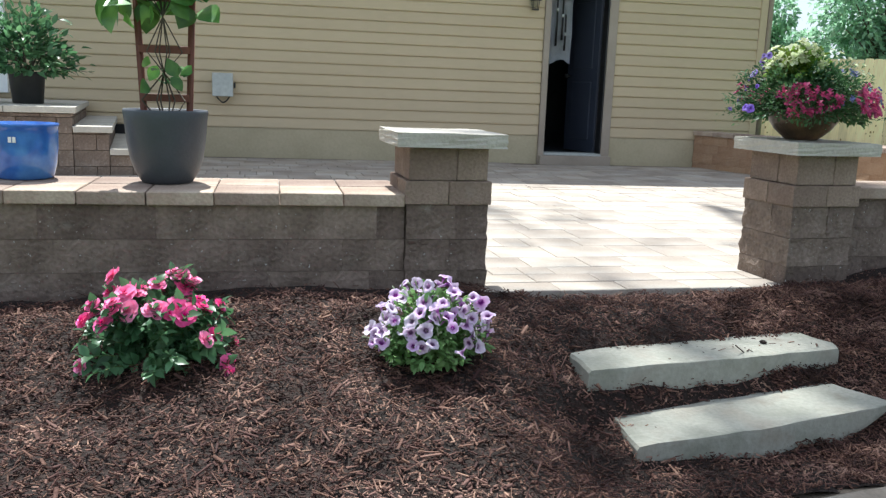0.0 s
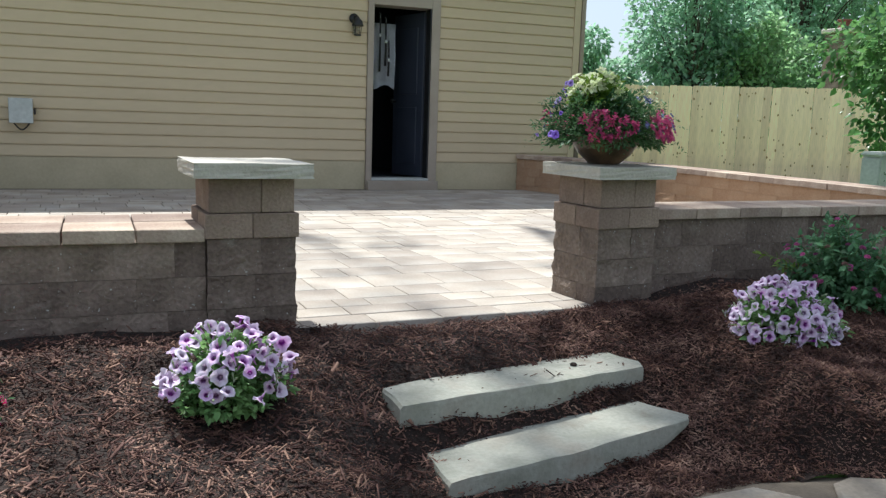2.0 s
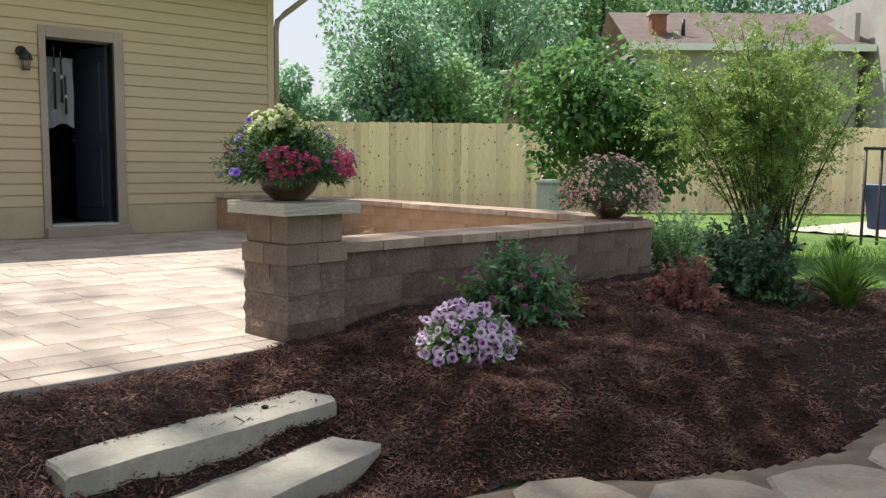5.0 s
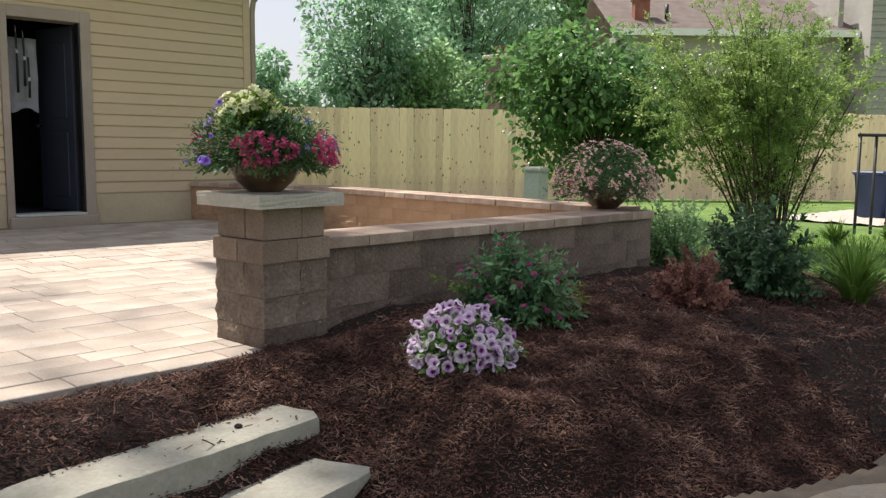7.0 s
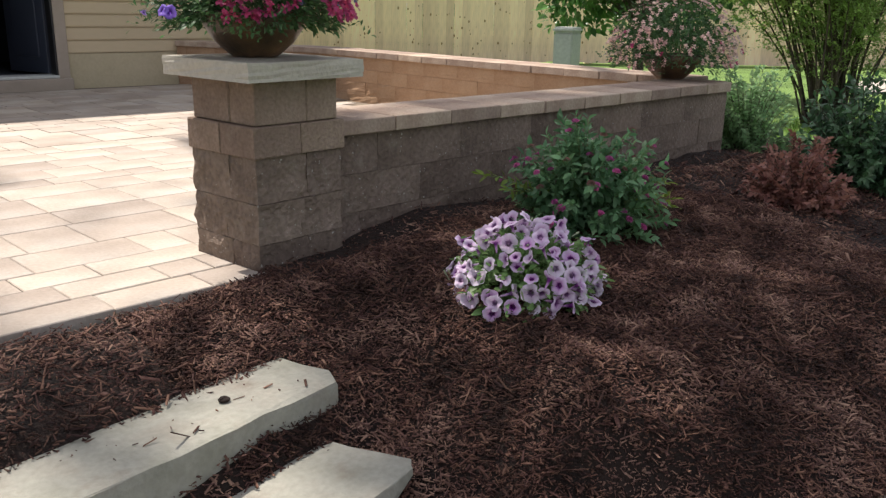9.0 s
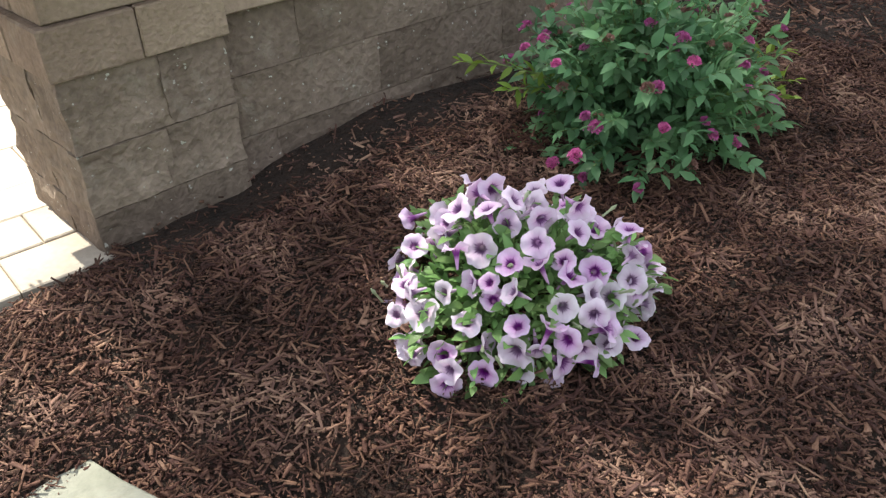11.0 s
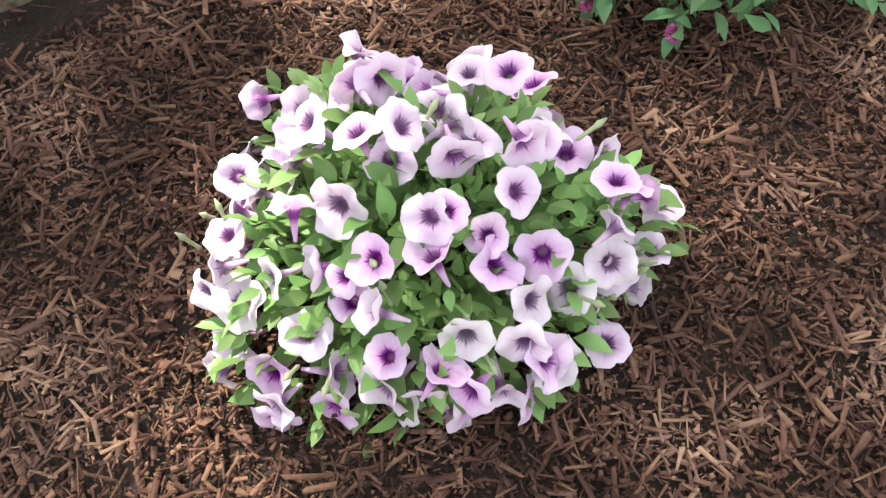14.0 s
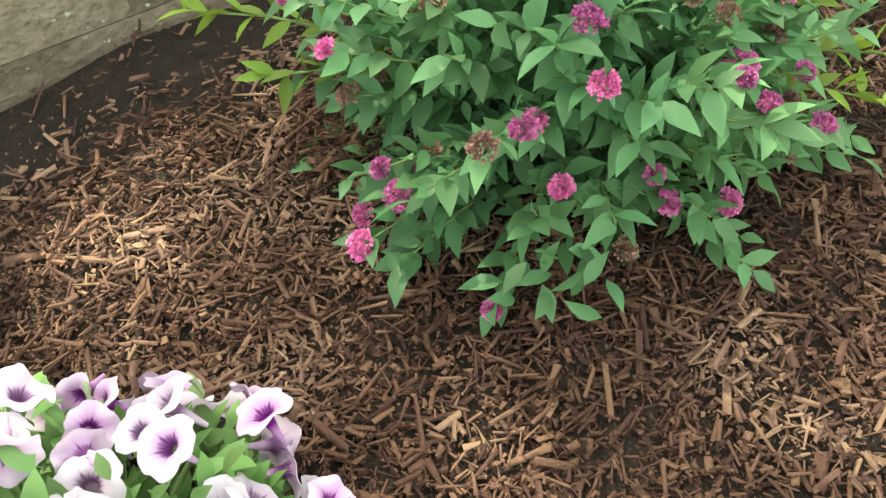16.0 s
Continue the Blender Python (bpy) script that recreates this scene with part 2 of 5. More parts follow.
F_LILAC = petal_mat("lilac_petal", (0.72, 0.56, 0.76), (0.58, 0.33, 0.60), (0.16, 0.03, 0.19), (0.05, 0.26, 0.80), fade=(0.75, 0.5))
F_ROSE = petal_mat("rose_petal", (0.94, 0.26, 0.50), (0.92, 0.13, 0.40), (0.78, 0.06, 0.26), fade=(0.4, 0.85))
F_SPIREA = mat("spirea_flower", [(0.52, 0.07, 0.30), (0.74, 0.24, 0.50)], 60, 0.8, 0.6, 200, 0.3)
F_BUD = mat("spirea_bud", [(0.24, 0.12, 0.10), (0.34, 0.18, 0.16)], 60, 0.8, 0.6, 200, 0.3)
F_RED = leaf_mat("magenta_petal", (0.40, 0.03, 0.13), (0.62, 0.11, 0.26))
F_VIOLET_TRUMPET = petal_mat("violet_petal", (0.27, 0.15, 0.66), (0.20, 0.09, 0.52), (0.06, 0.02, 0.20))
F_BLUE = leaf_mat("slate_blue_petal", (0.12, 0.13, 0.32), (0.20, 0.22, 0.42))
F_CREAM = leaf_mat("cream_petal", (0.62, 0.66, 0.36), (0.80, 0.80, 0.58))
F_PINK = leaf_mat("pale_pink_petal", (0.62, 0.36, 0.34), (0.84, 0.64, 0.58))


# ---- builders ----
def mesh_of(bm, name):
    me = bpy.data.meshes.new(name)
    bm.to_mesh(me)
    bm.free()
    return me


def place(name, me, material, parent=None, label="", m=None):
    ob = new(name, me)
    if material and not me.materials:
        me.materials.append(material)
    if parent:
        ob.parent = parent
    if m is not None:
        ob.matrix_basis = m
    if label:
        tagged(ob, label)
    return ob


def part(name, bm, material, parent, label="", m=None):
    return place(name, mesh_of(bm, name), material, parent, label, m)


def empty(name, m, label, category, group="", kind=""):
    ob = new(name)
    ob.matrix_basis = m
    return tagged(ob, label, category, group, kind)


def add_box(bm, x0, x1, y0, y1, z0, z1, m=None):
    v = [bm.verts.new(m @ Vector(p) if m else p) for p in
         ((x0, y0, z0), (x1, y0, z0), (x1, y1, z0), (x0, y1, z0), (x0, y0, z1), (x1, y0, z1), (x1, y1, z1), (x0, y1, z1))]
    for f in ((0, 3, 2, 1), (4, 5, 6, 7), (0, 1, 5, 4), (1, 2, 6, 5), (2, 3, 7, 6), (3, 0, 4, 7)):
        bm.faces.new([v[i] for i in f])
    return bm


def boxed(x0, x1, y0, y1, z0, z1, bevel=0.0, seg=1):
    bm = add_box(bmesh.new(), x0, x1, y0, y1, z0, z1)
    if bevel:
        bmesh.ops.bevel(bm, geom=bm.edges[:], offset=bevel, segments=seg, affect="EDGES")
    return bm


BLOCKS = {}


def block(lx, ly, lz, kind, rng, material):
    """A bevelled block centred on its base; kind 'split' has a rough broken face, 'smooth' a worn one. Shared by size."""
    key = (round(lx, 2), round(ly, 2), round(lz, 3), kind, rng.randrange(3), material.name)
    if key in BLOCKS:
        return BLOCKS[key]
    bm = add_box(bmesh.new(), -lx / 2, lx / 2, -ly / 2, ly / 2, 0, lz)
    if kind in ("split", "tumbled"):
        amp = 0.7 if kind == "split" else 0.38
        bmesh.ops.subdivide_edges(bm, edges=bm.edges[:], cuts=5, use_grid_fill=True)
        off = Vector((rng.uniform(0, 50), rng.uniform(0, 50), rng.uniform(0, 50)))
        for v in bm.verts:
            on_x, on_y = abs(abs(v.co.x) - lx / 2) < 1e-4, abs(abs(v.co.y) - ly / 2) < 1e-4
            if on_x or on_y:
                mid = 0.004 < v.co.z < lz - 0.004 and not (on_x and on_y)
                s = noise.noise(v.co * 14 + off) * 0.011 + noise.noise(v.co * 45 + off) * 0.006 + (0.002 if mid else -0.0015)
                s *= amp * (1.35 if lx < 0.3 and ly < 0.3 else 1.0)
                v.co += Vector((math.copysign(s, v.co.x) if on_x else 0, math.copysign(s, v.co.y) if on_y else 0, 0))
    else:
        bmesh.ops.bevel(bm, geom=bm.edges[:], offset=0.003, segments=1, affect="EDGES")
        for v in bm.verts:
            v.co += Vector((rng.uniform(-1, 1), rng.uniform(-1, 1), rng.uniform(-0.5, 0.5))) * 0.0012
    me = mesh_of(bm, "block")
    me.materials.append(material)
    BLOCKS[key] = me
    return me


def lathe(profile, n=32, closed_bottom=True):
    bm = bmesh.new()
    rings = [[bm.verts.new((r * math.cos(2 * math.pi * i / n), r * math.sin(2 * math.pi * i / n), z)) for i in range(n)] for r, z in profile]
    for a, b in zip(rings, rings[1:]):
        for i in range(n):
            f = bm.faces.new((a[i], a[(i + 1) % n], b[(i + 1) % n], b[i]))
            f.smooth = True
    if closed_bottom:
        bm.faces.new(rings[0][::-1])
        bm.faces.new(rings[-1])
    return bm


def tube(points, r0, r1, n=6, bm=None):
    """A tapered tube along points."""
    bm = bm or bmesh.new()
    pts = [Vector(p) for p in points]
    rings = []
    for i, p in enumerate(pts):
        d = (pts[min(i + 1, len(pts) - 1)] - pts[max(i - 1, 0)]).normalized()
        a = d.orthogonal().normalized()
        b = d.cross(a)
        r = r0 + (r1 - r0) * i / (len(pts) - 1)
        rings.append([bm.verts.new(p + (a * math.cos(2 * math.pi * k / n) + b * math.sin(2 * math.pi * k / n)) * r) for k in range(n)])
    for a, b in zip(rings, rings[1:]):
        j = min(range(n), key=lambda k: (a[0].co - b[k].co).length)
        for k in range(n):
            f = bm.faces.new((a[k], a[(k + 1) % n], b[(k + 1 + j) % n], b[(k + j) % n]))
            f.smooth = True
    bm.faces.new(rings[-1])
    return bm


def leaf_mesh(name, pos, way, size, ratio=0.5, fold=0.25, droop=0.2, rows=(0.0, 0.8, 1.0, 0.6, 0.0), rng=None, flat=0.5):
    """Many leaves in one mesh. pos, way: N x 3 base points and growth directions; rows: half width along the leaf."""
    rng = rng or np.random.default_rng(1)
    pos, way = np.asarray(pos, float), np.asarray(way, float)
    n = len(pos)
    way = way / np.maximum(np.linalg.norm(way, axis=1, keepdims=True), 1e-9)
    up = rng.normal(0, flat, (n, 3)) + np.array([0, 0, 1.0])
    side = np.cross(way, up)
    side /= np.maximum(np.linalg.norm(side, axis=1, keepdims=True), 1e-9)
    nor = np.cross(side, way)
    size = np.broadcast_to(np.asarray(size, float), (n,))[:, None]
    k = len(rows)
    verts, faces_one = [], []
    for i, w in enumerate(rows):
        t = i / (k - 1)
        c = pos + way * size * t - nor * size * droop * t * t
        verts.append(c)
        if w > 0:
            verts.append(c - side * size * ratio * 0.5 * w + nor * size * fold * 0.5 * w * ratio)
            verts.append(c + side * size * ratio * 0.5 * w + nor * size * fold * 0.5 * w * ratio)
    idx, j = [], 0
    for w in rows:
        idx.append((j, j + 1, j + 2) if w > 0 else (j, None, None))
        j += 3 if w > 0 else 1
    for a, b in zip(idx, idx[1:]):
        for s in (1, 2):
            q = [a[0], b[0]] + ([b[s]] if b[s] is not None else []) + ([a[s]] if a[s] is not None else [])
            faces_one.append(q if s == 2 else q[::-1])
    v = np.stack(verts, 1).reshape(-1, 3)
    return raw_mesh(name, v, faces_one, n, j)


def raw_mesh(name, verts, faces_one, n, stride):
    """A mesh of n alike pieces: vertices stacked, the faces of one piece repeated."""
    loops = np.concatenate([np.array(f) for f in faces_one])
    tot = np.array([len(f) for f in faces_one])
    all_loops = (loops[None, :] + (np.arange(n) * stride)[:, None]).ravel()
    all_tot = np.tile(tot, n)
    me = bpy.data.meshes.new(name)
    me.vertices.add(len(verts))
    me.vertices.foreach_set("co", np.ascontiguousarray(verts, dtype=np.float32).ravel())
    me.loops.add(len(all_loops))
    me.loops.foreach_set("vertex_index", all_loops.astype(np.int32))
    me.polygons.add(len(all_tot))
    me.polygons.foreach_set("loop_start", np.concatenate([[0], np.cumsum(all_tot)[:-1]]).astype(np.int32))
    me.update(calc_edges=True)
    return me


def mound(rng, n, r, h, inner=0.5, low=0.0):
    """Points and outward ways in a bushy mound of radius r and height h, mostly near its surface."""
    u = rng.uniform(0, 2 * math.pi, n)
    c = rng.uniform(low, 1, n)
    s = np.sqrt(np.maximum(0, 1 - c * c))
    out = np.stack([s * np.cos(u), s * np.sin(u), c], 1)
    lump = 1 + 0.13 * np.sin(3 * u + 1.3) * s + 0.1 * np.sin(5 * u + 4 * c) + 0.08 * np.cos(7 * u - 6 * c)
    k = inner + (1 - inner) * rng.uniform(0, 1, n) ** 0.6
    p = out * (k * lump)[:, None] * np.array([r, r, h])
    way = out * np.array([1, 1, 0.8]) + rng.normal(0, 0.45, (n, 3)) + np.array([0, 0, 0.15])
    return p, way


def smooth(a, b, x):
    t = np.clip((x - a) / (b - a), 0, 1)
    return t * t * (3 - 2 * t)


# ---- ground ----
def bed_height(x, y):
    left = np.minimum(0.03 + 0.155 * (y - 3.4), 0.015) + 0.04 * np.minimum(0, x + 0.5)
    right = np.minimum(0.06 + 0.13 * (y - 3.5), 0.072) - 0.05 * np.exp(-((x - 2.0) / 0.28) ** 2) * smooth(3.45, 3.75, y) - 0.55 * np.maximum(0, 2.62 + 0.13 * np.exp(-((x - 2.0) / 0.3) ** 2) - 0.12 * np.maximum(0, x - 2.6) - y) + 0.035 * np.exp(-((x - 3.9) ** 2 + (y - 2.9) ** 2) / 0.5)
    mid = np.interp(y - 0.17 * (x - 1.15), [2.4, 2.70, 2.78, 2.95, 3.0, 3.05, 3.2, 3.28, 3.42, 3.54], [-0.33, -0.315, -0.28, -0.268, -0.20, -0.155, -0.135, -0.08, -0.034, -0.022])
    w_r = smooth(1.6, 2.15, x)
    w_l = 1 - smooth(0.2, 0.62, x)
    z = mid * (1 - w_r) * (1 - w_l) + right * w_r + left * w_l
    far = smooth(4.4, 6.5, x)
    z = z * (1 - far) + (-0.06) * far
    e = 1 - smooth(0.0, 0.14, y - bed_front(x))
    return np.maximum(z * (1 - e) + np.minimum(z, -0.32) * e, -0.40)


def bed_front(x):
    """The y at which the mulch bed ends and the flagstones begin."""
    return np.interp(x, [-4, 0.3, 1.08, 1.41, 1.74, 2.06, 2.34, 2.55, 2.84, 3.3, 4.5, 6.5], [1.0, 1.8, 2.46, 2.52, 2.55, 2.49, 2.30, 2.14, 1.99, 1.87, 2.0, 2.5])


def grid_mesh(name, xs, ys, height, keep=None):
    X, Y = np.meshgrid(xs, ys, indexing="ij")
    Z = height(X, Y)
    nx, ny = X.shape
    v = np.stack([X, Y, Z], 2).reshape(-1, 3)
    i = np.arange(nx * ny).reshape(nx, ny)
    f = np.stack([i[:-1, :-1], i[1:, :-1], i[1:, 1:], i[:-1, 1:]], 2).reshape(-1, 4)
    if keep is not None:
        c = v[f].mean(1)
        f = f[keep(c[:, 0], c[:, 1])]
    me = bpy.data.meshes.new(name)
    me.from_pydata(v.tolist(), [], f.tolist())
    me.polygons.foreach_set("use_smooth", [True] * len(me.polygons))
    return me


def lawn_height(x, y):
    inside = smooth(-7.5, -5, x) * (1 - smooth(6.0, 9.0, x)) * smooth(1.2, 2.2, y)
    z = np.where(y > 3.5, -0.12, bed_height(x, y) - 0.05)
    z = np.minimum(z, -0.07)
    out = np.where(x > 5, -0.13, -0.42) + 0 * y
    return z * inside + out * (1 - inside)


span = np.concatenate([[-900, -300, -100, -40, -20, -12], np.arange(-8, 12.01, 0.1), [14, 18, 25, 40, 80, 160, 400, 900]])
span_y = np.concatenate([[-900, -300, -100, -40, -20, -10, -6, -3], np.arange(-1, 7.01, 0.1), [8, 10, 14, 18, 25, 40, 80, 160, 400, 900]])
ground = place("ground", grid_mesh("ground", span, span_y, lawn_height), M_LAWN)
tagged(ground, "green mown lawn and soil around the patio", "ground", kind="structure")



def lumpy(x, y):
    z = bed_height(x, y)
    return z + 0.015 * np.sin(7.3 * x + 2.1 * y) * np.cos(6.1 * y - 1.7 * x) + 0.006 * np.sin(23 * x + 9 * y) * np.cos(19 * y)


def in_bed(x, y):
    top = np.where(x < 0.1, 3.72, np.where(x < 1.83, np.where(x < 0.42, 3.70, 3.65 + (x - 0.43) * 0.055), np.where(x < 4.95, 4.05, 4.9)))
    return (y > bed_front(x)) & (y < top) & (x < 6.3)


bed = place("mulch_bed", grid_mesh("mulch_bed", np.arange(-3.2, 6.4, 0.035), np.arange(1.0, 4.95, 0.035), lumpy, in_bed), M_SOIL)
tagged(bed, "dark brown shredded bark mulch bed, gap shade in its colour", "mulch", kind="structure")


def chips(n, x0, x1, y0, y1, seed, big=1.0, level=None):
    g = np.random.default_rng(seed)
    x, y = g.uniform(x0, x1, n), g.uniform(y0, y1, n)
    ok = in_bed(x, y) if level is None else (g.uniform(0, 1, n) < 0.25 + 0.75 * smooth(x0, x1, x))
    y = y if level is None else y + 0.17 * (x - x0)
    if level is None:
        foot = np.where(x > 1.85, 3.80 + (x - 2.12) * 0.065, np.where(x < 0.1, 3.62 + (x + 3.6) * 0.031, 9.0))
        ok = ok & (g.uniform(0, 1, n) < 0.06 + 0.94 * smooth(0.06, 0.30, foot - y))
    x, y = x[ok], y[ok]
    n = len(x)
    ln = g.gamma(1.25, 0.0105, n).clip(0.004, 0.07) * big
    wd = (g.gamma(1.4, 0.0026, n).clip(0.001, 0.014) + 0.09 * ln) * big
    th = g.uniform(0.001, 0.004, n) * big
    yaw = g.uniform(0, 2 * math.pi, n)
    pit = g.normal(0, 0.36, n).clip(-0.6, 0.6)
    rol = g.normal(0, 0.35, n)
    z = (lumpy(x, y) if level is None else level) + g.uniform(-0.004, 0.017, n) * (1 if level is None else 0.15) + np.abs(np.sin(pit)) * ln * 0.35
    ax = np.stack([np.cos(yaw) * np.cos(pit), np.sin(yaw) * np.cos(pit), np.sin(pit)], 1)
    sd = np.stack([-np.sin(yaw), np.cos(yaw), np.tan(rol)], 1)
    sd /= np.linalg.norm(sd, axis=1, keepdims=True)
    nr = np.cross(ax, sd)
    c = np.stack([x, y, z], 1)
    vs = []
    for s, w1 in ((-1, g.uniform(0.3, 1, n)), (1, g.uniform(0.2, 0.9, n))):
        for a, b in ((-1, 0), (1, 0), (1, 1), (-1, 1)):
            skew = g.uniform(0.8, 1.1, n)
            vs.append(c + ax * (s * 0.5 * ln * skew)[:, None] + sd * (a * 0.5 * wd * w1)[:, None] + nr * (b * th)[:, None])
    v = np.stack(vs, 1).reshape(-1, 3)
    faces = [(3, 2, 6, 7), (0, 3, 7, 4), (2, 1, 5, 6)]
    return raw_mesh("mulch_chips", v, faces, n, 8)


for nm, args in (("near", (195000, 1.35, 3.7, 2.0, 4.05, 11, 0.80)), ("left", (118000, -2.3, 1.4, 1.3, 3.8, 12, 0.92)), ("far", (40000, 3.6, 6.2, 1.9, 4.8, 13, 1.1))):
    tagged(place("mulch_chips", chips(*args), M_CHIP), "loose shredded reddish-brown bark mulch chips", "mulch", kind="stuff")


def add_flagstone(cx, cy, rx, ry, ang, top, rng):
    bm = bmesh.new()
    n = 14
    ring = []
    for i in range(n):
        a = 2 * math.pi * i / n
        k = 1 / max(abs(math.cos(a)), abs(math.sin(a))) ** 0.55 * rng.uniform(0.92, 1.04)
        ring.append((rx * k * math.cos(a), ry * k * math.sin(a)))
    lo = [bm.verts.new((x, y, -0.09)) for x, y in ring]
    hi = [bm.verts.new((x, y, -0.006 + rng.uniform(-0.003, 0.003))) for x, y in ring]
    ins = [bm.verts.new((x * 0.95, y * 0.95, rng.uniform(-0.003, 0.003))) for x, y in ring]
    for a, b in ((lo, hi), (hi, ins)):
        for i in range(n):
            bm.faces.new((a[i], a[(i + 1) % n], b[(i + 1) % n], b[i]))
    bm.faces.new(ins)
    ob = part("flagstone", bm, M_FLAG, None, m=pose(cx, cy, top, 0, 0, ang))
    return tagged(ob, "tan irregular flagstone set beside the mulch bed", "flagstone", "flagstones along the bed")


rs = random.Random(4)
path_bed = place("path_bed", grid_mesh("path_bed", np.arange(0.2, 6.0, 0.025), np.arange(0.8, 2.6, 0.025), lambda x, y: -0.314 + 0.004 * np.sin(21 * x) * np.cos(18 * y) - 0.018 * np.clip((y - bed_front(x) + 0.07) / 0.1, 0, 1), lambda x, y: (y < bed_front(x) + 0.06) & (y > bed_front(x) - 1.0)), M_JOINT)
tagged(path_bed, "sandy bed between the flagstones", "path", kind="structure")
for args in ((1.42, 2.24, 0.40, 0.25, 8), (2.02, 2.16, 0.22, 0.30, -14), (2.38, 1.88, 0.24, 0.27, -36), (2.87, 1.66, 0.30, 0.27, -18), (3.5, 1.58, 0.33, 0.26, 4),
             (4.35, 1.72, 0.36, 0.28, 10), (0.75, 2.15, 0.38, 0.25, 25), (1.2, 1.75, 0.45, 0.3, 10), (2.0, 1.5, 0.42, 0.28, -20), (3.0, 1.08, 0.5, 0.3, 0)):
    add_flagstone(*args, -0.30, rs)

# ---- house ----
HY = 10.02
house = empty("house", pose(0, 0, 0), "cream vinyl-sided house with an open back door and concrete foundation", "house")
HX0, HX1, TOPZ = -9.0, 5.22, 2.95
DX0, DX1, DZ0, DZ1 = 2.52, 3.225, 0.13, 2.115          # door opening
bm = bmesh.new()
for a in ((HX0, DX0 - 0.01, HY + 0.02, HY + 0.2, -0.15, TOPZ), (DX1 + 0.01, HX1 - 0.02, HY + 0.02, HY + 0.2, -0.15, TOPZ), (DX0 - 0.01, DX1 + 0.01, HY + 0.02, HY + 0.2, DZ1 + 0.01, TOPZ), (DX0 - 0.01, DX1 + 0.01, HY + 0.02, HY + 0.2, -0.15, DZ0 - 0.01),
          (HX1 - 0.2, HX1 - 0.02, HY + 0.2, HY + 4.2, -0.15, TOPZ), (HX0, HX0 + 0.18, HY + 0.2, HY + 4.2, -0.15, TOPZ), (HX0, HX1 - 0.02, HY + 4.2, HY + 4.38, -0.15, TOPZ)):
    add_box(bm, *a)
part("wall", bm, M_SIDING, house)
part("foundation", boxed(HX0, DX0 - 0.075, HY - 0.004, HY + 0.018, -0.14, 0.325), M_FOUND, house, "pale painted concrete foundation")
part("foundation", boxed(DX1 + 0.108, HX1 - 0.02, HY - 0.004, HY + 0.018, -0.14, 0.325), M_FOUND, house, "pale painted concrete foundation")


def board_mesh(length):
    """A siding course: two shallow laps with a shadow step at the foot."""
    bm = bmesh.new()
    h = 0.122
    prof = ((0.020, 0), (-0.012, 0.0), (-0.013, 0.012), (-0.002, h * 0.86), (0.006, h), (0.020, h))
    a = [bm.verts.new((0, y, z)) for y, z in prof]
    b = [bm.verts.new((length, y, z)) for y, z in prof]
    for i in range(len(prof) - 1):
        bm.faces.new((a[i], b[i], b[i + 1], a[i + 1]))
    bm.faces.new(a)
    bm.faces.new(b[::-1])
    return mesh_of(bm, "siding_board")


MB = {}
z = 0.33
while z < TOPZ - 0.02:
    if z + 0.122 < DZ1 + 0.13:
        runs = ((HX0, DX0 - 0.075), (DX1 + 0.108, HX1 - 0.09))
    else:
        runs = ((HX0, HX1 - 0.09),)
    for a, b in runs:
        key = round(b - a, 3)
        if key not in MB:
            MB[key] = board_mesh(b - a)
        place("siding_board", MB[key], M_SIDING, house, m=pose(a, HY, z))
    z += 0.122
part("corner_trim", boxed(HX1 - 0.09, HX1, HY - 0.022, HY + 0.08, 0.3, TOPZ, 0.004), M_SIDING, house, "cream corner post")
# casing, sill, door
part("door_casing", boxed(DX0 - 0.072, DX0, HY - 0.035, HY + 0.2, 0.0, DZ1 + 0.115, 0.004), M_TRIM, house, "grey-tan door casing")
part("door_casing", boxed(DX1, DX1 + 0.105, HY - 0.035, HY + 0.2, 0.0, DZ1 + 0.115, 0.004), M_TRIM, house, "grey-tan door casing")
part("door_casing", boxed(DX0, DX1, HY - 0.035, HY + 0.2, DZ1, DZ1 + 0.115, 0.004), M_TRIM, house, "grey-tan door casing")
part("door_sill", boxed(DX0 - 0.06, DX1 + 0.11, HY - 0.10, HY + 0.2, -0.02, DZ0 - 0.03, 0.006), M_TRIM, house, "grey weathered sill")
# thin black strip over the inner face of the right casing
part("jamb", boxed(DX1 - 0.018, DX1 - 0.001, HY - 0.028, HY + 0.12, DZ0, DZ1 - 0.002), M_BLACK, house, "near-black strip on the right door jamb")
part("threshold", boxed(DX0, DX1, HY - 0.05, HY + 0.2, DZ0 - 0.028, DZ0 - 0.002, 0.004), M_GREY, house)
# soffit, fascia, gutter, downspout
part("soffit", boxed(HX0, HX1 + 0.45, HY - 0.42, HY + 0.2, TOPZ, TOPZ + 0.03), M_WHITE, house)
part("fascia", boxed(HX0, HX1 + 0.45, HY - 0.45, HY - 0.422, TOPZ - 0.02, TOPZ + 0.16), M_TRIM, house)
part("gutter", boxed(HX0, HX1 + 0.45, HY - 0.56, HY - 0.452, TOPZ + 0.03, TOPZ + 0.14, 0.012), M_TRIM, house, "tan gutter")
bm = bmesh.new()
rv = [bm.verts.new(p) for p in ((HX0, HY - 0.5, TOPZ + 0.17), (HX1 + 0.5, HY - 0.5, TOPZ + 0.17), (HX1 + 0.5, HY + 2.2, TOPZ + 1.35), (HX0, HY + 2.2, TOPZ + 1.35), (HX1 + 0.5, HY + 4.9, TOPZ + 0.17), (HX0, HY + 4.9, TOPZ + 0.17))]
bm.faces.new((rv[0], rv[1], rv[2], rv[3]))
bm.faces.new((rv[3], rv[2], rv[4], rv[5]))
bmesh.ops.solidify(bm, geom=bm.faces[:], thickness=0.04)
part("roof", bm, M_ROOF, house)
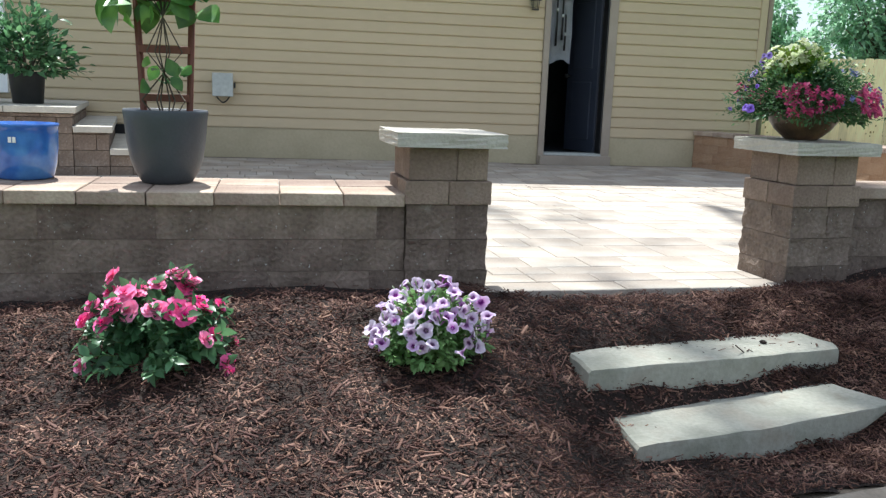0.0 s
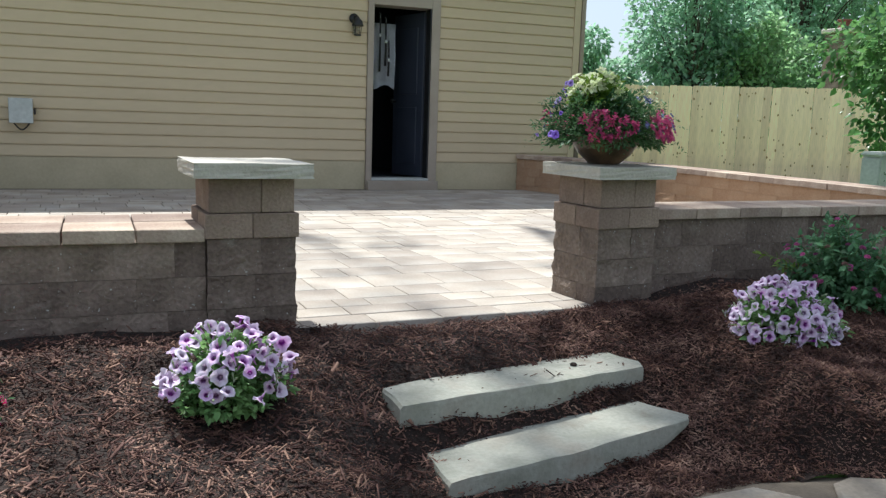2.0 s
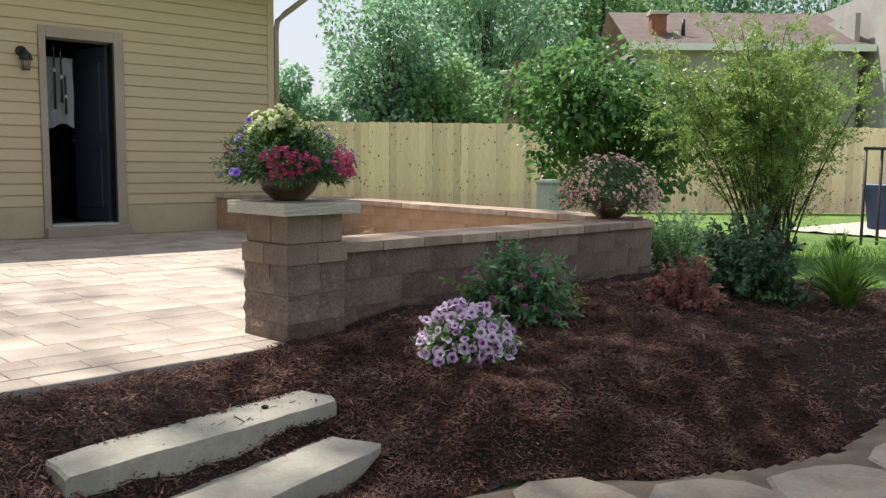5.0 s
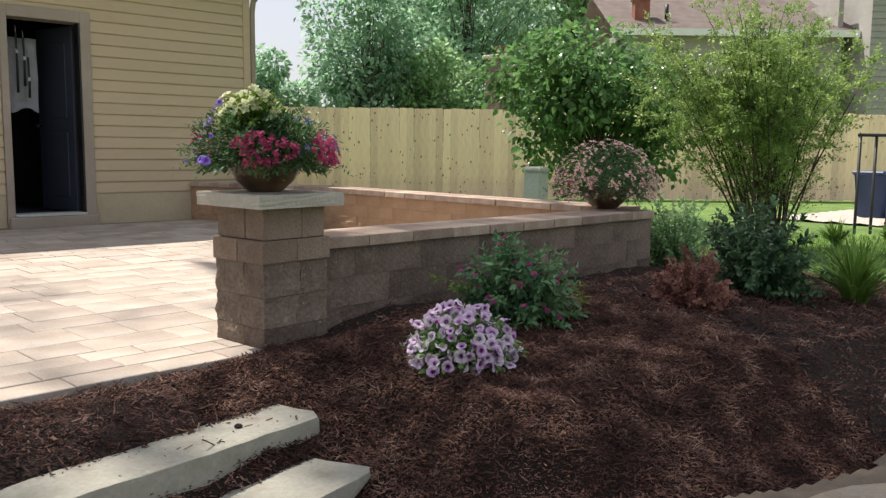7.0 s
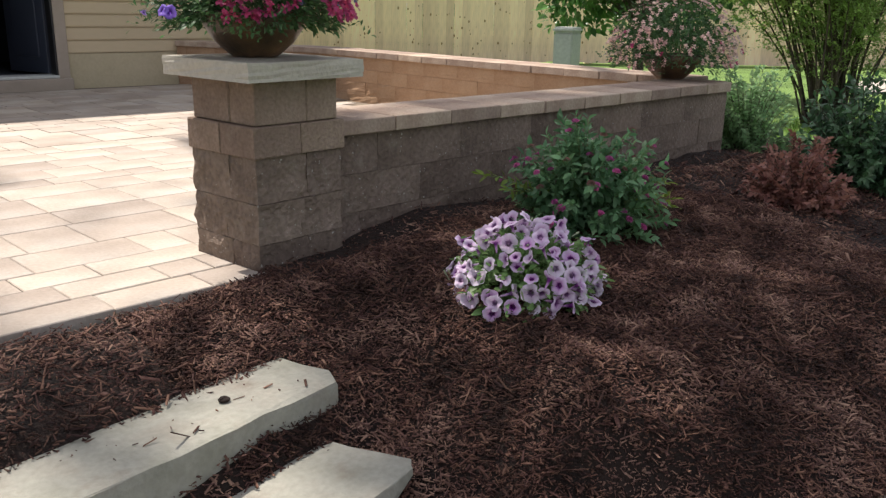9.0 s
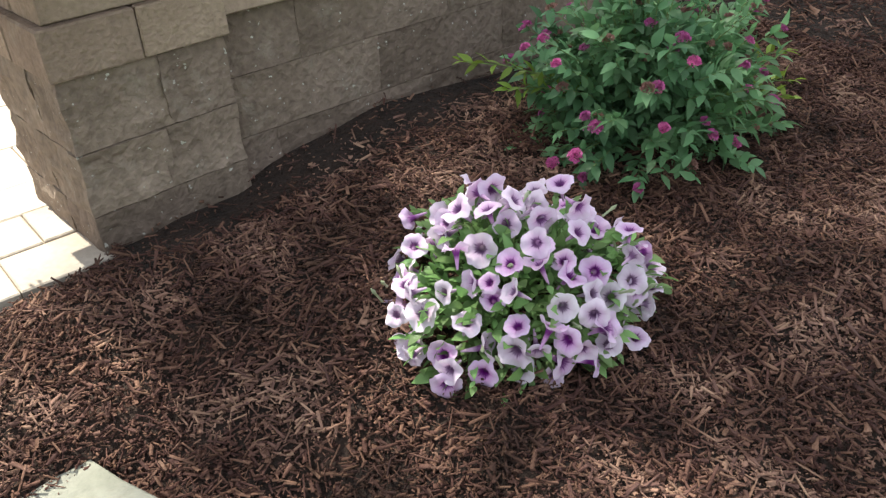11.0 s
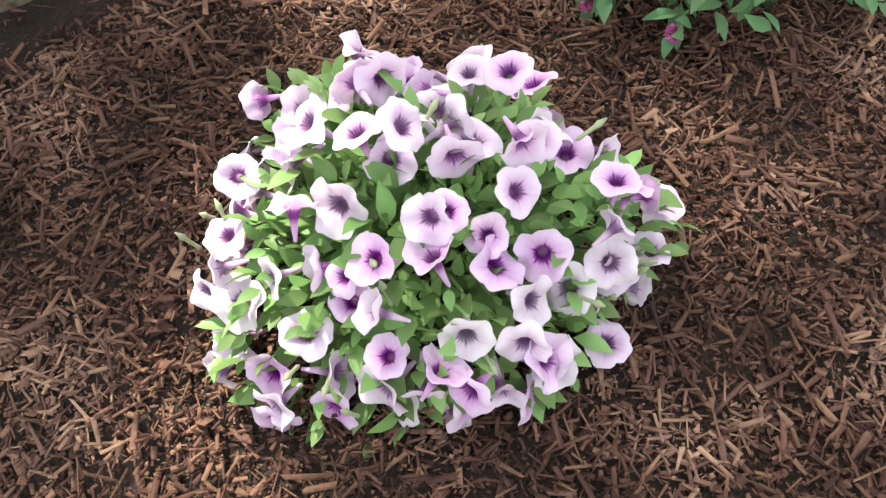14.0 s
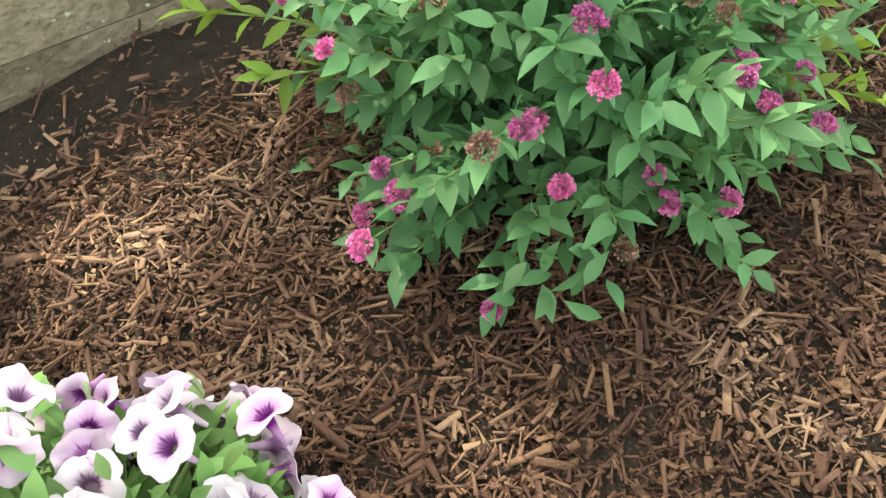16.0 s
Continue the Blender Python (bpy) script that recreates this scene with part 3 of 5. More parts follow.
part("downspout", tube([(HX1 + 0.30, HY - 0.5, TOPZ + 0.06), (HX1 + 0.28, HY - 0.46, TOPZ - 0.06), (HX1 + 0.10, HY - 0.12, TOPZ - 0.28), (HX1 + 0.045, HY - 0.03, TOPZ - 0.36), (HX1 + 0.04, HY - 0.0, TOPZ - 0.5), (HX1 + 0.04, HY, 0.3)], 0.036, 0.036, 8), M_TRIM, house, "tan downspout with an elbow")
# inside of the doorway
room = empty("utility_room", pose(0, 0, 0), "utility room seen through the open back door, shade painted on its walls", "room", kind="structure")
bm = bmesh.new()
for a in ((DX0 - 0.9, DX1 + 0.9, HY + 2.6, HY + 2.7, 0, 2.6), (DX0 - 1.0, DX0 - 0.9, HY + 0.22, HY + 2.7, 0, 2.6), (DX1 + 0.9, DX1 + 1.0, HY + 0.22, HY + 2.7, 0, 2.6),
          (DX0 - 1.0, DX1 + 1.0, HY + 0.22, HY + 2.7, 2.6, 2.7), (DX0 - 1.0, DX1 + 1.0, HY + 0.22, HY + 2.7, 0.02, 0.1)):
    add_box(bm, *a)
part("inner_walls", bm, M_ROOM_SHADE, room)
door = empty("back_door", pose(DX1 - 0.01, HY + 0.17, DZ0, 0, 0, 105), "blue-grey panelled back door standing open inwards, room shade in its colour", "door")
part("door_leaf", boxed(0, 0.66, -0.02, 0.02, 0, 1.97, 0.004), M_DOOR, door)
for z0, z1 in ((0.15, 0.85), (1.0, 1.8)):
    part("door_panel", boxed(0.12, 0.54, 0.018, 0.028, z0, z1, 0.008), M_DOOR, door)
part("door_knob", lathe([(0.012, 0), (0.012, 0.03), (0.028, 0.045), (0.026, 0.065), (0.01, 0.07)], 16), M_BLACK, door, m=pose(0.60, 0.02, 0.92, -90, 0, 0))
M_CLOTH = mat("pale_cloth", [(0.48, 0.50, 0.53), (0.58, 0.60, 0.62)], 5, 0.9, 0.2, 60)
cloth = bmesh.new()
vs = [[cloth.verts.new((0.35 * i / 8, 0.03 * math.sin(i * 1.9) + 0.015 * math.sin(j * 1.1), -0.75 * j / 8 - (0.03 * math.sin(i * 0.9) if j == 8 else 0))) for j in range(9)] for i in range(9)]
for i in range(8):
    for j in range(8):
        cloth.faces.new((vs[i][j], vs[i + 1][j], vs[i + 1][j + 1], vs[i][j + 1])).smooth = True
bmesh.ops.solidify(cloth, geom=cloth.faces[:], thickness=0.006)
tagged(part("hanging_cloth", cloth, M_CLOTH, None, m=pose(2.55, HY + 0.34, 1.95)), "pale cloth hanging inside the doorway", "cloth")
for i, (x, zt, ln) in enumerate(((2.68, 2.0, 0.62), (2.75, 1.95, 0.5), (2.79, 1.75, 0.42))):
    tool = empty("hand_tool", pose(x, HY + 0.27, zt), "dark hand tool hanging on a hook in the doorway", "tool", "hanging tools")
    part("shaft", tube([(0, 0, 0), (0.004, 0, -ln * 0.6), (0, 0, -ln)], 0.010, 0.014, 8), M_BLACK, tool)
    part("collar", lathe([(0.014, 0), (0.018, 0.01), (0.018, 0.03), (0.014, 0.04)], 12), M_GREY, tool, "pale metal collar", m=pose(0, 0, -ln * (0.35 + 0.12 * i)))
    part("hook", tube([(0, 0, 0), (0, 0.0, 0.05), (0, 0.04, 0.07)], 0.004, 0.004, 6), M_GREY, tool)

# porch lamp
lamp = empty("porch_lamp", pose(2.30, HY - 0.02, 1.86), "brown metal wall lantern with a clear glass cage", "wall lamp")
part("back_plate", lathe([(0.055, 0), (0.055, 0.012), (0.02, 0.03)], 20), M_BLACK, lamp, m=pose(-0.02, 0, 0.08, 90, 0, 0))
part("hood", lathe([(0.07, -0.01), (0.06, 0.01), (0.05, 0.05), (0.02, 0.075), (0.006, 0.1)], 20), M_BLACK, lamp, m=pose(0, -0.10, 0.0))
glass = bpy.data.materials.new("lamp_glass")
glass.use_nodes = True
gb = glass.node_tree.nodes["Principled BSDF"]
gb.inputs["Transmission Weight"].default_value, gb.inputs["Roughness"].default_value, gb.inputs["Base Color"].default_value = 0.9, 0.1, (0.9, 0.92, 0.9, 1)
part("glass", lathe([(0.034, -0.105), (0.05, -0.012)], 8), glass, lamp)
lamp.children[-1].location.y = -0.10
for k in range(4):
    a = math.pi / 4 + k * math.pi / 2
    part("cage_bar", tube([(0.037 * math.cos(a), -0.10 + 0.037 * math.sin(a), -0.11), (0.053 * math.cos(a), -0.10 + 0.053 * math.sin(a), -0.01)], 0.004, 0.004, 5), M_BLACK, lamp)
part("base_ring", lathe([(0.040, -0.118), (0.042, -0.105)], 16), M_BLACK, lamp, m=pose(0, -0.10, 0))
part("arm", tube([(-0.02, -0.01, 0.08), (-0.02, -0.06, 0.10), (0, -0.10, 0.09)], 0.010, 0.008, 8), M_BLACK, lamp)

# meter box with a loop of cable
box_ = empty("outlet_box", pose(-1.155, HY - 0.02, 0.66), "pale grey weatherproof outlet box with a black cable loop", "electrical box")
part("housing", boxed(-0.10, 0.10, -0.10, 0.0, 0.02, 0.24, 0.012, 2), M_GREY, box_)
part("cover", boxed(-0.11, 0.11, -0.118, -0.102, 0.0, 0.25, 0.006), M_GREY, box_)
part("latch", boxed(0.112, 0.13, -0.08, -0.03, 0.09, 0.15, 0.003), M_BLACK, box_)
part("cable", tube([(-0.07 + 0.14 * i / 10, -0.07, -0.0 - 0.065 * math.sin(math.pi * i / 10)) for i in range(11)], 0.008, 0.008, 6), M_BLACK, box_)

# sliding door edge by the landing
win = empty("window_1", pose(-4.6, HY - 0.01, 0.62), "dark sliding glass door in a white frame above the landing", "window", kind="structure")
part("window_frame", boxed(1.13, 1.25, -0.05, 0.03, 0, 1.95, 0.005), M_WHITE, win)
part("window_frame", boxed(-0.2, -0.08, -0.05, 0.03, 0, 1.95, 0.005), M_WHITE, win)
part("window_frame", boxed(-0.08, 1.13, -0.05, 0.03, 1.85, 1.95, 0.005), M_WHITE, win)
part("window_frame", boxed(-0.08, 1.13, -0.05, 0.03, 0.0, 0.08, 0.005), M_WHITE, win)
M_PANE = mat("dark_pane", [(0.02, 0.03, 0.05), (0.03, 0.045, 0.07)], 1, 0.05, 0, 10, spec=0.8)
part("pane", boxed(-0.08, 1.13, -0.02, 0.0, 0.08, 1.85), M_PANE, win)

# ---- patio ----
rp = random.Random(9)
patio = empty("patio", pose(0, 0, 0), "sunlit tan concrete paver patio", "patio", kind="structure")


def patio_front(x):
    return 3.66 + (x - 0.43) * 0.055


bm = bmesh.new()
pts = [(-4.2, patio_front(-4.2) + 0.25), (0.40, patio_front(0.4) + 0.03), (2.0, patio_front(2.0) + 0.03), (5.2, patio_front(5.2) + 0.3), (5.2, HY + 0.01), (-4.2, HY + 0.01)]
top = [bm.verts.new((x, y, -0.007)) for x, y in pts]
bot = [bm.verts.new((x, y, -0.15)) for x, y in pts]
bm.faces.new(top)
for i in range(len(pts)):
    bm.faces.new((top[i - 1], bot[i - 1], bot[i], top[i]))
part("joint_bed", bm, M_JOINT, patio)


def paver_mesh(lx, ly):
    key = ("paver", round(lx, 3), round(ly, 3))
    if key not in BLOCKS:
        b = add_box(bmesh.new(), -lx / 2, lx / 2, -ly / 2, ly / 2, -0.05, 0)
        es = [e for e in b.edges if all(v.co.z > -0.01 for v in e.verts)]
        bmesh.ops.bevel(b, geom=es, offset=0.003, segments=1, affect="EDGES")
        BLOCKS[key] = mesh_of(b, "paver")
        BLOCKS[key].materials.append(M_PAVER)
    return BLOCKS[key]


far_v, far_f = [], []
rot = math.radians(3.2)
cu, su = math.cos(rot), math.sin(rot)
# border course of long pavers along the front edge
x = 0.30
while x < 2.1:
    place("paver", paver_mesh(0.298, 0.147), M_PAVER, patio, m=pose(x, patio_front(x) + 0.09, rp.uniform(-0.001, 0.001), 0, 0, 3.2))
    x += 0.30
# field: running courses of mixed lengths
count = 0
v0 = 0.17
while v0 < 6.6:
    h = rp.choice((0.15, 0.23, 0.23, 0.30))
    u0 = -4.6 + rp.uniform(0, 0.3)
    while u0 < 5.1:
        ln = rp.choice((0.15, 0.23, 0.30, 0.30, 0.38))
        cx, cy = u0 + ln / 2, v0 + h / 2
        px, py = 0.43 + cx * cu - cy * su, 3.66 + cx * su + cy * cu
        if py < HY - h / 2 - 0.02 and px < 5.02 - ln / 2 and px > -4.15 + ln / 2 and not (px < 0.1 and py < 4.3):
            dz = rp.uniform(-0.0012, 0.0012)
            if -0.2 < px < 3.2 and py < 6.6 and count < 290:
                place("paver", paver_mesh(ln - 0.003, h - 0.003), M_PAVER, patio, m=pose(px, py, dz, 0, 0, 3.2))
                count += 1
            else:
                i0 = len(far_v)
                for sx, sy, zz, ins in ((-1, -1, -0.01, 0), (1, -1, -0.01, 0), (1, 1, -0.01, 0), (-1, 1, -0.01, 0), (-1, -1, 0, 0.003), (1, -1, 0, 0.003), (1, 1, 0, 0.003), (-1, 1, 0, 0.003)):
                    lx, ly = sx * (ln / 2 - 0.0015 - ins), sy * (h / 2 - 0.0015 - ins)
                    far_v.append((px + lx * cu - ly * su, py + lx * su + ly * cu, zz + dz))
                far_f += [[i0 + 4, i0 + 5, i0 + 6, i0 + 7], [i0, i0 + 1, i0 + 5, i0 + 4], [i0 + 1, i0 + 2, i0 + 6, i0 + 5], [i0 + 2, i0 + 3, i0 + 7, i0 + 6], [i0 + 3, i0, i0 + 4, i0 + 7]]
        u0 += ln
    v0 += h
me = bpy.data.meshes.new("far_pavers")
me.from_pydata(far_v, [], far_f)
M_PAVER_FAR = mat("patio_paver_far", [(0.30, 0.25, 0.205), (0.365, 0.315, 0.265), (0.41, 0.37, 0.325)], 3.0, 0.9, 0.3, 70, 0.15, island=True, grain=0.18, spec=0.2, bloom=((0.33, 0.27, 0.23), 3.2, 0.4))
tagged(place("pavers", me, M_PAVER_FAR, patio), kind="stuff")


def wall_run(name, p0, p1, z0, courses, thick, material, cop_z, label, cop_len=0.245, cop_depth=0.30, cop_h=0.05, side=1, cop_shift=0.0, seed=1, kinds="tumbled"):
    """A dry-laid block wall from p0 to p1, its seen face on the line, the body to its left (side=1) or right, with coping units."""
    rng = random.Random(seed)
    d = Vector((p1[0] - p0[0], p1[1] - p0[1], 0))
    length = d.length
    ang = math.degrees(math.atan2(d.y, d.x))
    wall = empty(name, pose(p0[0], p0[1], 0, 0, 0, ang), label, "garden wall", kind="structure")
    z = z0
    for ci, h in enumerate(courses):
        u = -rng.uniform(0, 0.3) if ci % 2 else 0.0
        while u < length - 0.01:
            ln = rng.choice((0.40, 0.42, 0.44))
            a, b = max(u, 0), min(u + ln, length)
            if length - b < 0.08:
                b = length
            if b - a > 0.02:
                me = block(b - a - 0.002, thick, h - 0.0015, kinds if ci > 1 else "split", rng, material)
                place("block", me, material, wall, m=pose((a + b) / 2, side * (thick / 2) + rng.uniform(-0.002, 0.002), z, 0, 0, rng.uniform(-0.2, 0.2)))
            u = b if b == length else u + ln
        z += h
    n = max(1, round(length / cop_len))
    cl = length / n
    rows_ = max(1, round(cop_depth / 0.3))
    for r in range(rows_):
        cd = cop_depth / rows_
        for i in range(n):
            me = block(cl - 0.005, cd - 0.005, cop_h, "smooth", rng, M_COPING)
            place("coping_stone", me, M_COPING, wall, m=pose((i + 0.5) * cl, side * (-0.03 + cd * (r + 0.5)) + rng.uniform(-0.003, 0.003), cop_z + rng.uniform(-0.001, 0.001), 0, 0, rng.uniform(-0.5, 0.5)))
    core = boxed(0.01, length - 0.01, 0.008 if side > 0 else -thick + 0.008, thick - 0.008 if side > 0 else -0.008, z0, cop_z - 0.004)
    part("core", core, material, wall)
    return wall


wall_run("garden_wall_left", (-3.6, 3.60), (0.085, 3.715), -0.18, (0.13, 0.131, 0.129, 0.136), 0.44, M_BLOCK, 0.345, "low tan block wall with pale coping stones", cop_len=0.24, cop_depth=0.5, seed=3)
wall_run("garden_wall_right", (2.12, 3.83), (4.90, 4.01), -0.15, (0.135, 0.135, 0.135, 0.135), 0.27, M_BLOCK, 0.39, "low tan block seat wall beside the mulch bed", cop_len=0.28, cop_depth=0.33, seed=5)
wall_run("garden_wall_end", (4.90, 4.02), (4.90, 4.33), -0.15, (0.135, 0.135, 0.135, 0.135), 0.27, M_BLOCK, 0.39, "end of the low tan block seat wall", cop_len=0.3, cop_depth=0.3, seed=6, side=1)
wall_run("garden_wall_side", (5.0, 8.2), (4.98, 4.36), -0.05, (0.11, 0.11, 0.11, 0.11), 0.27, M_BLOCK_LIT, 0.385, "tan block seat wall closing the patio, warm light in its colour", cop_len=0.3, cop_depth=0.33, seed=7)
wall_run("garden_wall_back", (4.42, 10.0), (5.0, 8.2), -0.05, (0.11, 0.11, 0.11, 0.11), 0.27, M_BLOCK_LIT, 0.385, "block seat wall meeting the house", cop_len=0.3, cop_depth=0.33, seed=8)


def pier(cx, cy, ang, seed, label):
    rng = random.Random(seed)
    p = empty("stone_pier", pose(cx, cy, 0, 0, 0, ang), label, "pier", "piers beside the patio steps")
    w = 0.335
    z = -0.12
    for ci, (h, kind, grow) in enumerate(((0.205, "split", 0.0), (0.128, "split", 0.0), (0.142, "split", 0.0), (0.096, "smooth", 0.012), (0.134, "smooth", -0.004))):
        W = w + 2 * grow
        s = W * (0.5 if ci % 2 else rng.uniform(0.36, 0.42))
        mid = W - s
        if ci % 2:
            rects = ((-W / 2, -W / 2 + s, -W / 2, 0), (-W / 2 + s, W / 2, -W / 2, 0), (-W / 2, -W / 2 + s, 0, W / 2), (-W / 2 + s, W / 2, 0, W / 2))
        else:
            rects = ((-W / 2, W / 2 - s, -W / 2, -W / 2 + s), (W / 2 - s, W / 2, -W / 2, W / 2 - s), (-W / 2 + s, W / 2, W / 2 - s, W / 2), (-W / 2, -W / 2 + s, -W / 2 + s, W / 2))
        for x0, x1, y0, y1 in rects:
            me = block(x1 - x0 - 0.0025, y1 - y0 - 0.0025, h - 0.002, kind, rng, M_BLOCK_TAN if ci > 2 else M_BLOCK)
            place("block", me, None, p, m=pose((x0 + x1) / 2, (y0 + y1) / 2, z))
        z += h
    part("core", boxed(-0.13, 0.13, -0.13, 0.13, -0.12, z - 0.002), M_JOINT, p)
    cap = bmesh.new()
    add_box(cap, -0.225, 0.225, -0.225, 0.225, z, z + 0.058)
    bmesh.ops.subdivide_edges(cap, edges=[e for e in cap.edges], cuts=5, use_grid_fill=True)
    for v in cap.verts:
        if abs(v.co.x) > 0.224 or abs(v.co.y) > 0.224:
            n = Vector((v.co.x, v.co.y, 0)).normalized()
            v.co -= n * rng.uniform(0, 0.007)
            if v.co.z > z + 0.05:
                v.co.z -= rng.uniform(0, 0.004)
    part("cap", cap, M_CAP, p, "pale rough-edged limestone cap")
    return p


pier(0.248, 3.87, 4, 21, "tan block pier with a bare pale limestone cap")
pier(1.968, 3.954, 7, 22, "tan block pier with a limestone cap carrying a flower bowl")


def step_slab(corners, z, thick, seed, tip=0.0, taper=(9.0, 0.0)):
    """A natural stone tread: uneven outline, chipped front edge."""
    rng = random.Random(seed)
    bm = bmesh.new()
    ring = []
    for (ax, ay), (bx, by) in zip(corners, corners[1:] + corners[:1]):
        k = max(2, int(math.hypot(bx - ax, by - ay) / 0.07))
        for i in range(k):
            t = i / k
            j = 0.0 if i == 0 else 0.007
            ring.append((ax + (bx - ax) * t + rng.uniform(-j, j), ay + (by - ay) * t + rng.uniform(-j, j)))
    cx = sum(p[0] for p in ring) / len(ring)
    cy = sum(p[1] for p in ring) / len(ring)
    n = len(ring)
    lay = []
    for s, zz, jz in ((0.975, -thick, 0), (1.0, -thick * 0.6, 0.006), (0.996, -0.012, 0.003), (0.985, 0.0, 0.002)):
        lay.append([bm.verts.new((cx + (x - cx) * s + rng.uniform(-0.003, 0.003), cy + (y - cy) * s, zz * (1 - taper[1] * min(1, max(0, (x - taper[0]) / 0.33))) + rng.uniform(-jz, jz))) for x, y in ring])
    for a, b in zip(lay, lay[1:]):
        for i in range(n):
            bm.faces.new((a[i], a[(i + 1) % n], b[(i + 1) % n], b[i]))
    bm.faces.new(lay[-1])
    bm.faces.new(lay[0][::-1])
    ob = part("stone_step", bm, M_SLAB, None, m=pose(0, 0, z - 1.15 * math.tan(radians(tip)), 0, -tip, 0))
    return tagged(ob, "grey-green natural stone slab step set in mulch", "step", "stone slab steps")


step_slab([(0.62, 2.945), (1.15, 3.03), (1.668, 3.13), (1.695, 3.20), (1.64, 3.345), (1.1, 3.30), (0.615, 3.14)], -0.092, 0.15, 31, taper=(1.45, 0.5))
step_slab([(0.680, 2.655), (1.2, 2.73), (1.67, 2.84), (1.69, 2.868), (1.595, 3.07), (1.15, 2.99), (0.690, 2.90)], -0.218, 0.17, 32, 2.2, taper=(1.33, 0.8))

tagged(place("mulch_chips", chips(45, 0.70, 1.60, 3.0, 3.16, 17, 0.9, -0.090), M_CHIP), "stray mulch chips on a stone step", "mulch", kind="stuff")
stone = lathe([(0.003, 0), (0.012, 0.002), (0.015, 0.006), (0.010, 0.011), (0.003, 0.013)], 10)
tagged(part("pebble", stone, M_SOIL, None, m=pose(1.40, 3.205, -0.091)), "small dark clod of soil on a stone step", "pebble")

# ---- steps and landing by the house ----
landing = empty("entry_steps", pose(-2.18, 7.77, 0, 0, 0, 10.4) @ pose(2.08, -7.77, 0), "tan block entry steps with pale stone treads leading to a landing", "steps")
rl = random.Random(14)
for x0, x1, top_z in ((-4.6, -2.08, 0.565), (-2.08, -1.80, 0.41), (-1.80, -1.42, 0.225)):
    part("core", boxed(x0, x1 - 0.02, 7.84, HY - 0.02, -0.05, top_z - 0.055), M_JOINT, landing)
    zc, ci = -0.06, 0
    while zc < top_z - 0.06:
        h = min(0.135, top_z - 0.055 - zc)
        u = x0 + (0 if ci % 2 else -0.12)
        while u < x1 - 0.01:
            a, b = max(u, x0), min(u + 0.30, x1)
            if b - a > 0.03 and a > -3.4:
                place("block", block(b - a - 0.004, 0.1, h - 0.003, "smooth", rl, M_BLOCK), M_BLOCK, landing, m=pose((a + b) / 2, 7.85, zc))
            u += 0.30
        yy = 7.9
        while yy < HY - 0.05:
            place("block", block(0.1, 0.296, h - 0.003, "smooth", rl, M_BLOCK), M_BLOCK, landing, m=pose(x1 - 0.05, min(yy + 0.15, HY - 0.16), zc))
            yy += 0.30
        zc += h
        ci += 1
    n = 1 if x1 > -2 else 5
    for k in range(n):
        w = (x1 - x0) / n
        yy = 7.77
        while yy < HY - 0.2:
            place("tread_stone", block(w - 0.005 + (0.03 if k == n - 1 else 0), 0.445, 0.052, "smooth", rl, M_CAP), M_CAP, landing, m=pose(x0 + (k + 0.5) * w + (0.015 if k == n - 1 else 0), yy + 0.22, top_z - 0.053))
            yy += 0.45
tagged(part("vent_grille", boxed(-2.34, -2.17, HY - 0.03, HY - 0.006, 0.10, 0.325, 0.004), M_BLACK, house), "dark crawl-space vent")


# ---- plants ----
def flower_mesh(name, seed, radius=0.032, lobes=5, depth=0.035, material=None, ruffle=0.12, open_=1.0):
    """A trumpet corolla: tube, flare and five soft lobes; 'radial' runs from throat to rim."""
    rng = random.Random(seed)
    bm = bmesh.new()
    lay = bm.verts.layers.float.new("radial")
    n = 40
    rings = []
    prof = [(0.07, -1.0, 0.45), (0.14, -0.55, 0.3), (0.20, -0.22, 0.0), (0.30, -0.04, 0.16), (0.45, 0.05, 0.40), (0.65, 0.10 * open_, 0.62), (0.85, 0.09 * open_ + 0.12 * (1 - open_), 0.84), (1.0, 0.02 + 0.25 * (1 - open_), 1.0)]
    ph = rng.uniform(0, 6.28)
    for r, z, f in prof:
        ring = []
        for i in range(n):
            a = 2 * math.pi * i / n
            notch = abs(math.cos(lobes * a / 2)) ** 10
            vein = max(abs(math.sin(lobes * a / 2)) ** 24, 0.55 * abs(math.sin(1.5 * lobes * a)) ** 6)
            k = 1 + (-0.15 * notch + 0.03 * math.cos(11 * a + ph) + ruffle * 0.4 * math.sin(3 * a + ph)) * max(0, r - 0.3)
            v = bm.verts.new((radius * r * k * math.cos(a), radius * r * k * math.sin(a),
                              depth * z + radius * max(0, r - 0.4) * ruffle * 2.0 * (math.cos(lobes * a + 1) * 0.5 + math.sin(2 * a + ph) * 0.8)))
            v[lay] = f - (0.34 * vein * (1.1 - r) if r > 0.25 else 0)
            ring.append(v)
        rings.append(ring)
    for a, b in zip(rings, rings[1:]):
        for i in range(n):
            bm.faces.new((a[i], a[(i + 1) % n], b[(i + 1) % n], b[i])).smooth = True
    me = mesh_of(bm, name)
    me.materials.append(material)
    return me


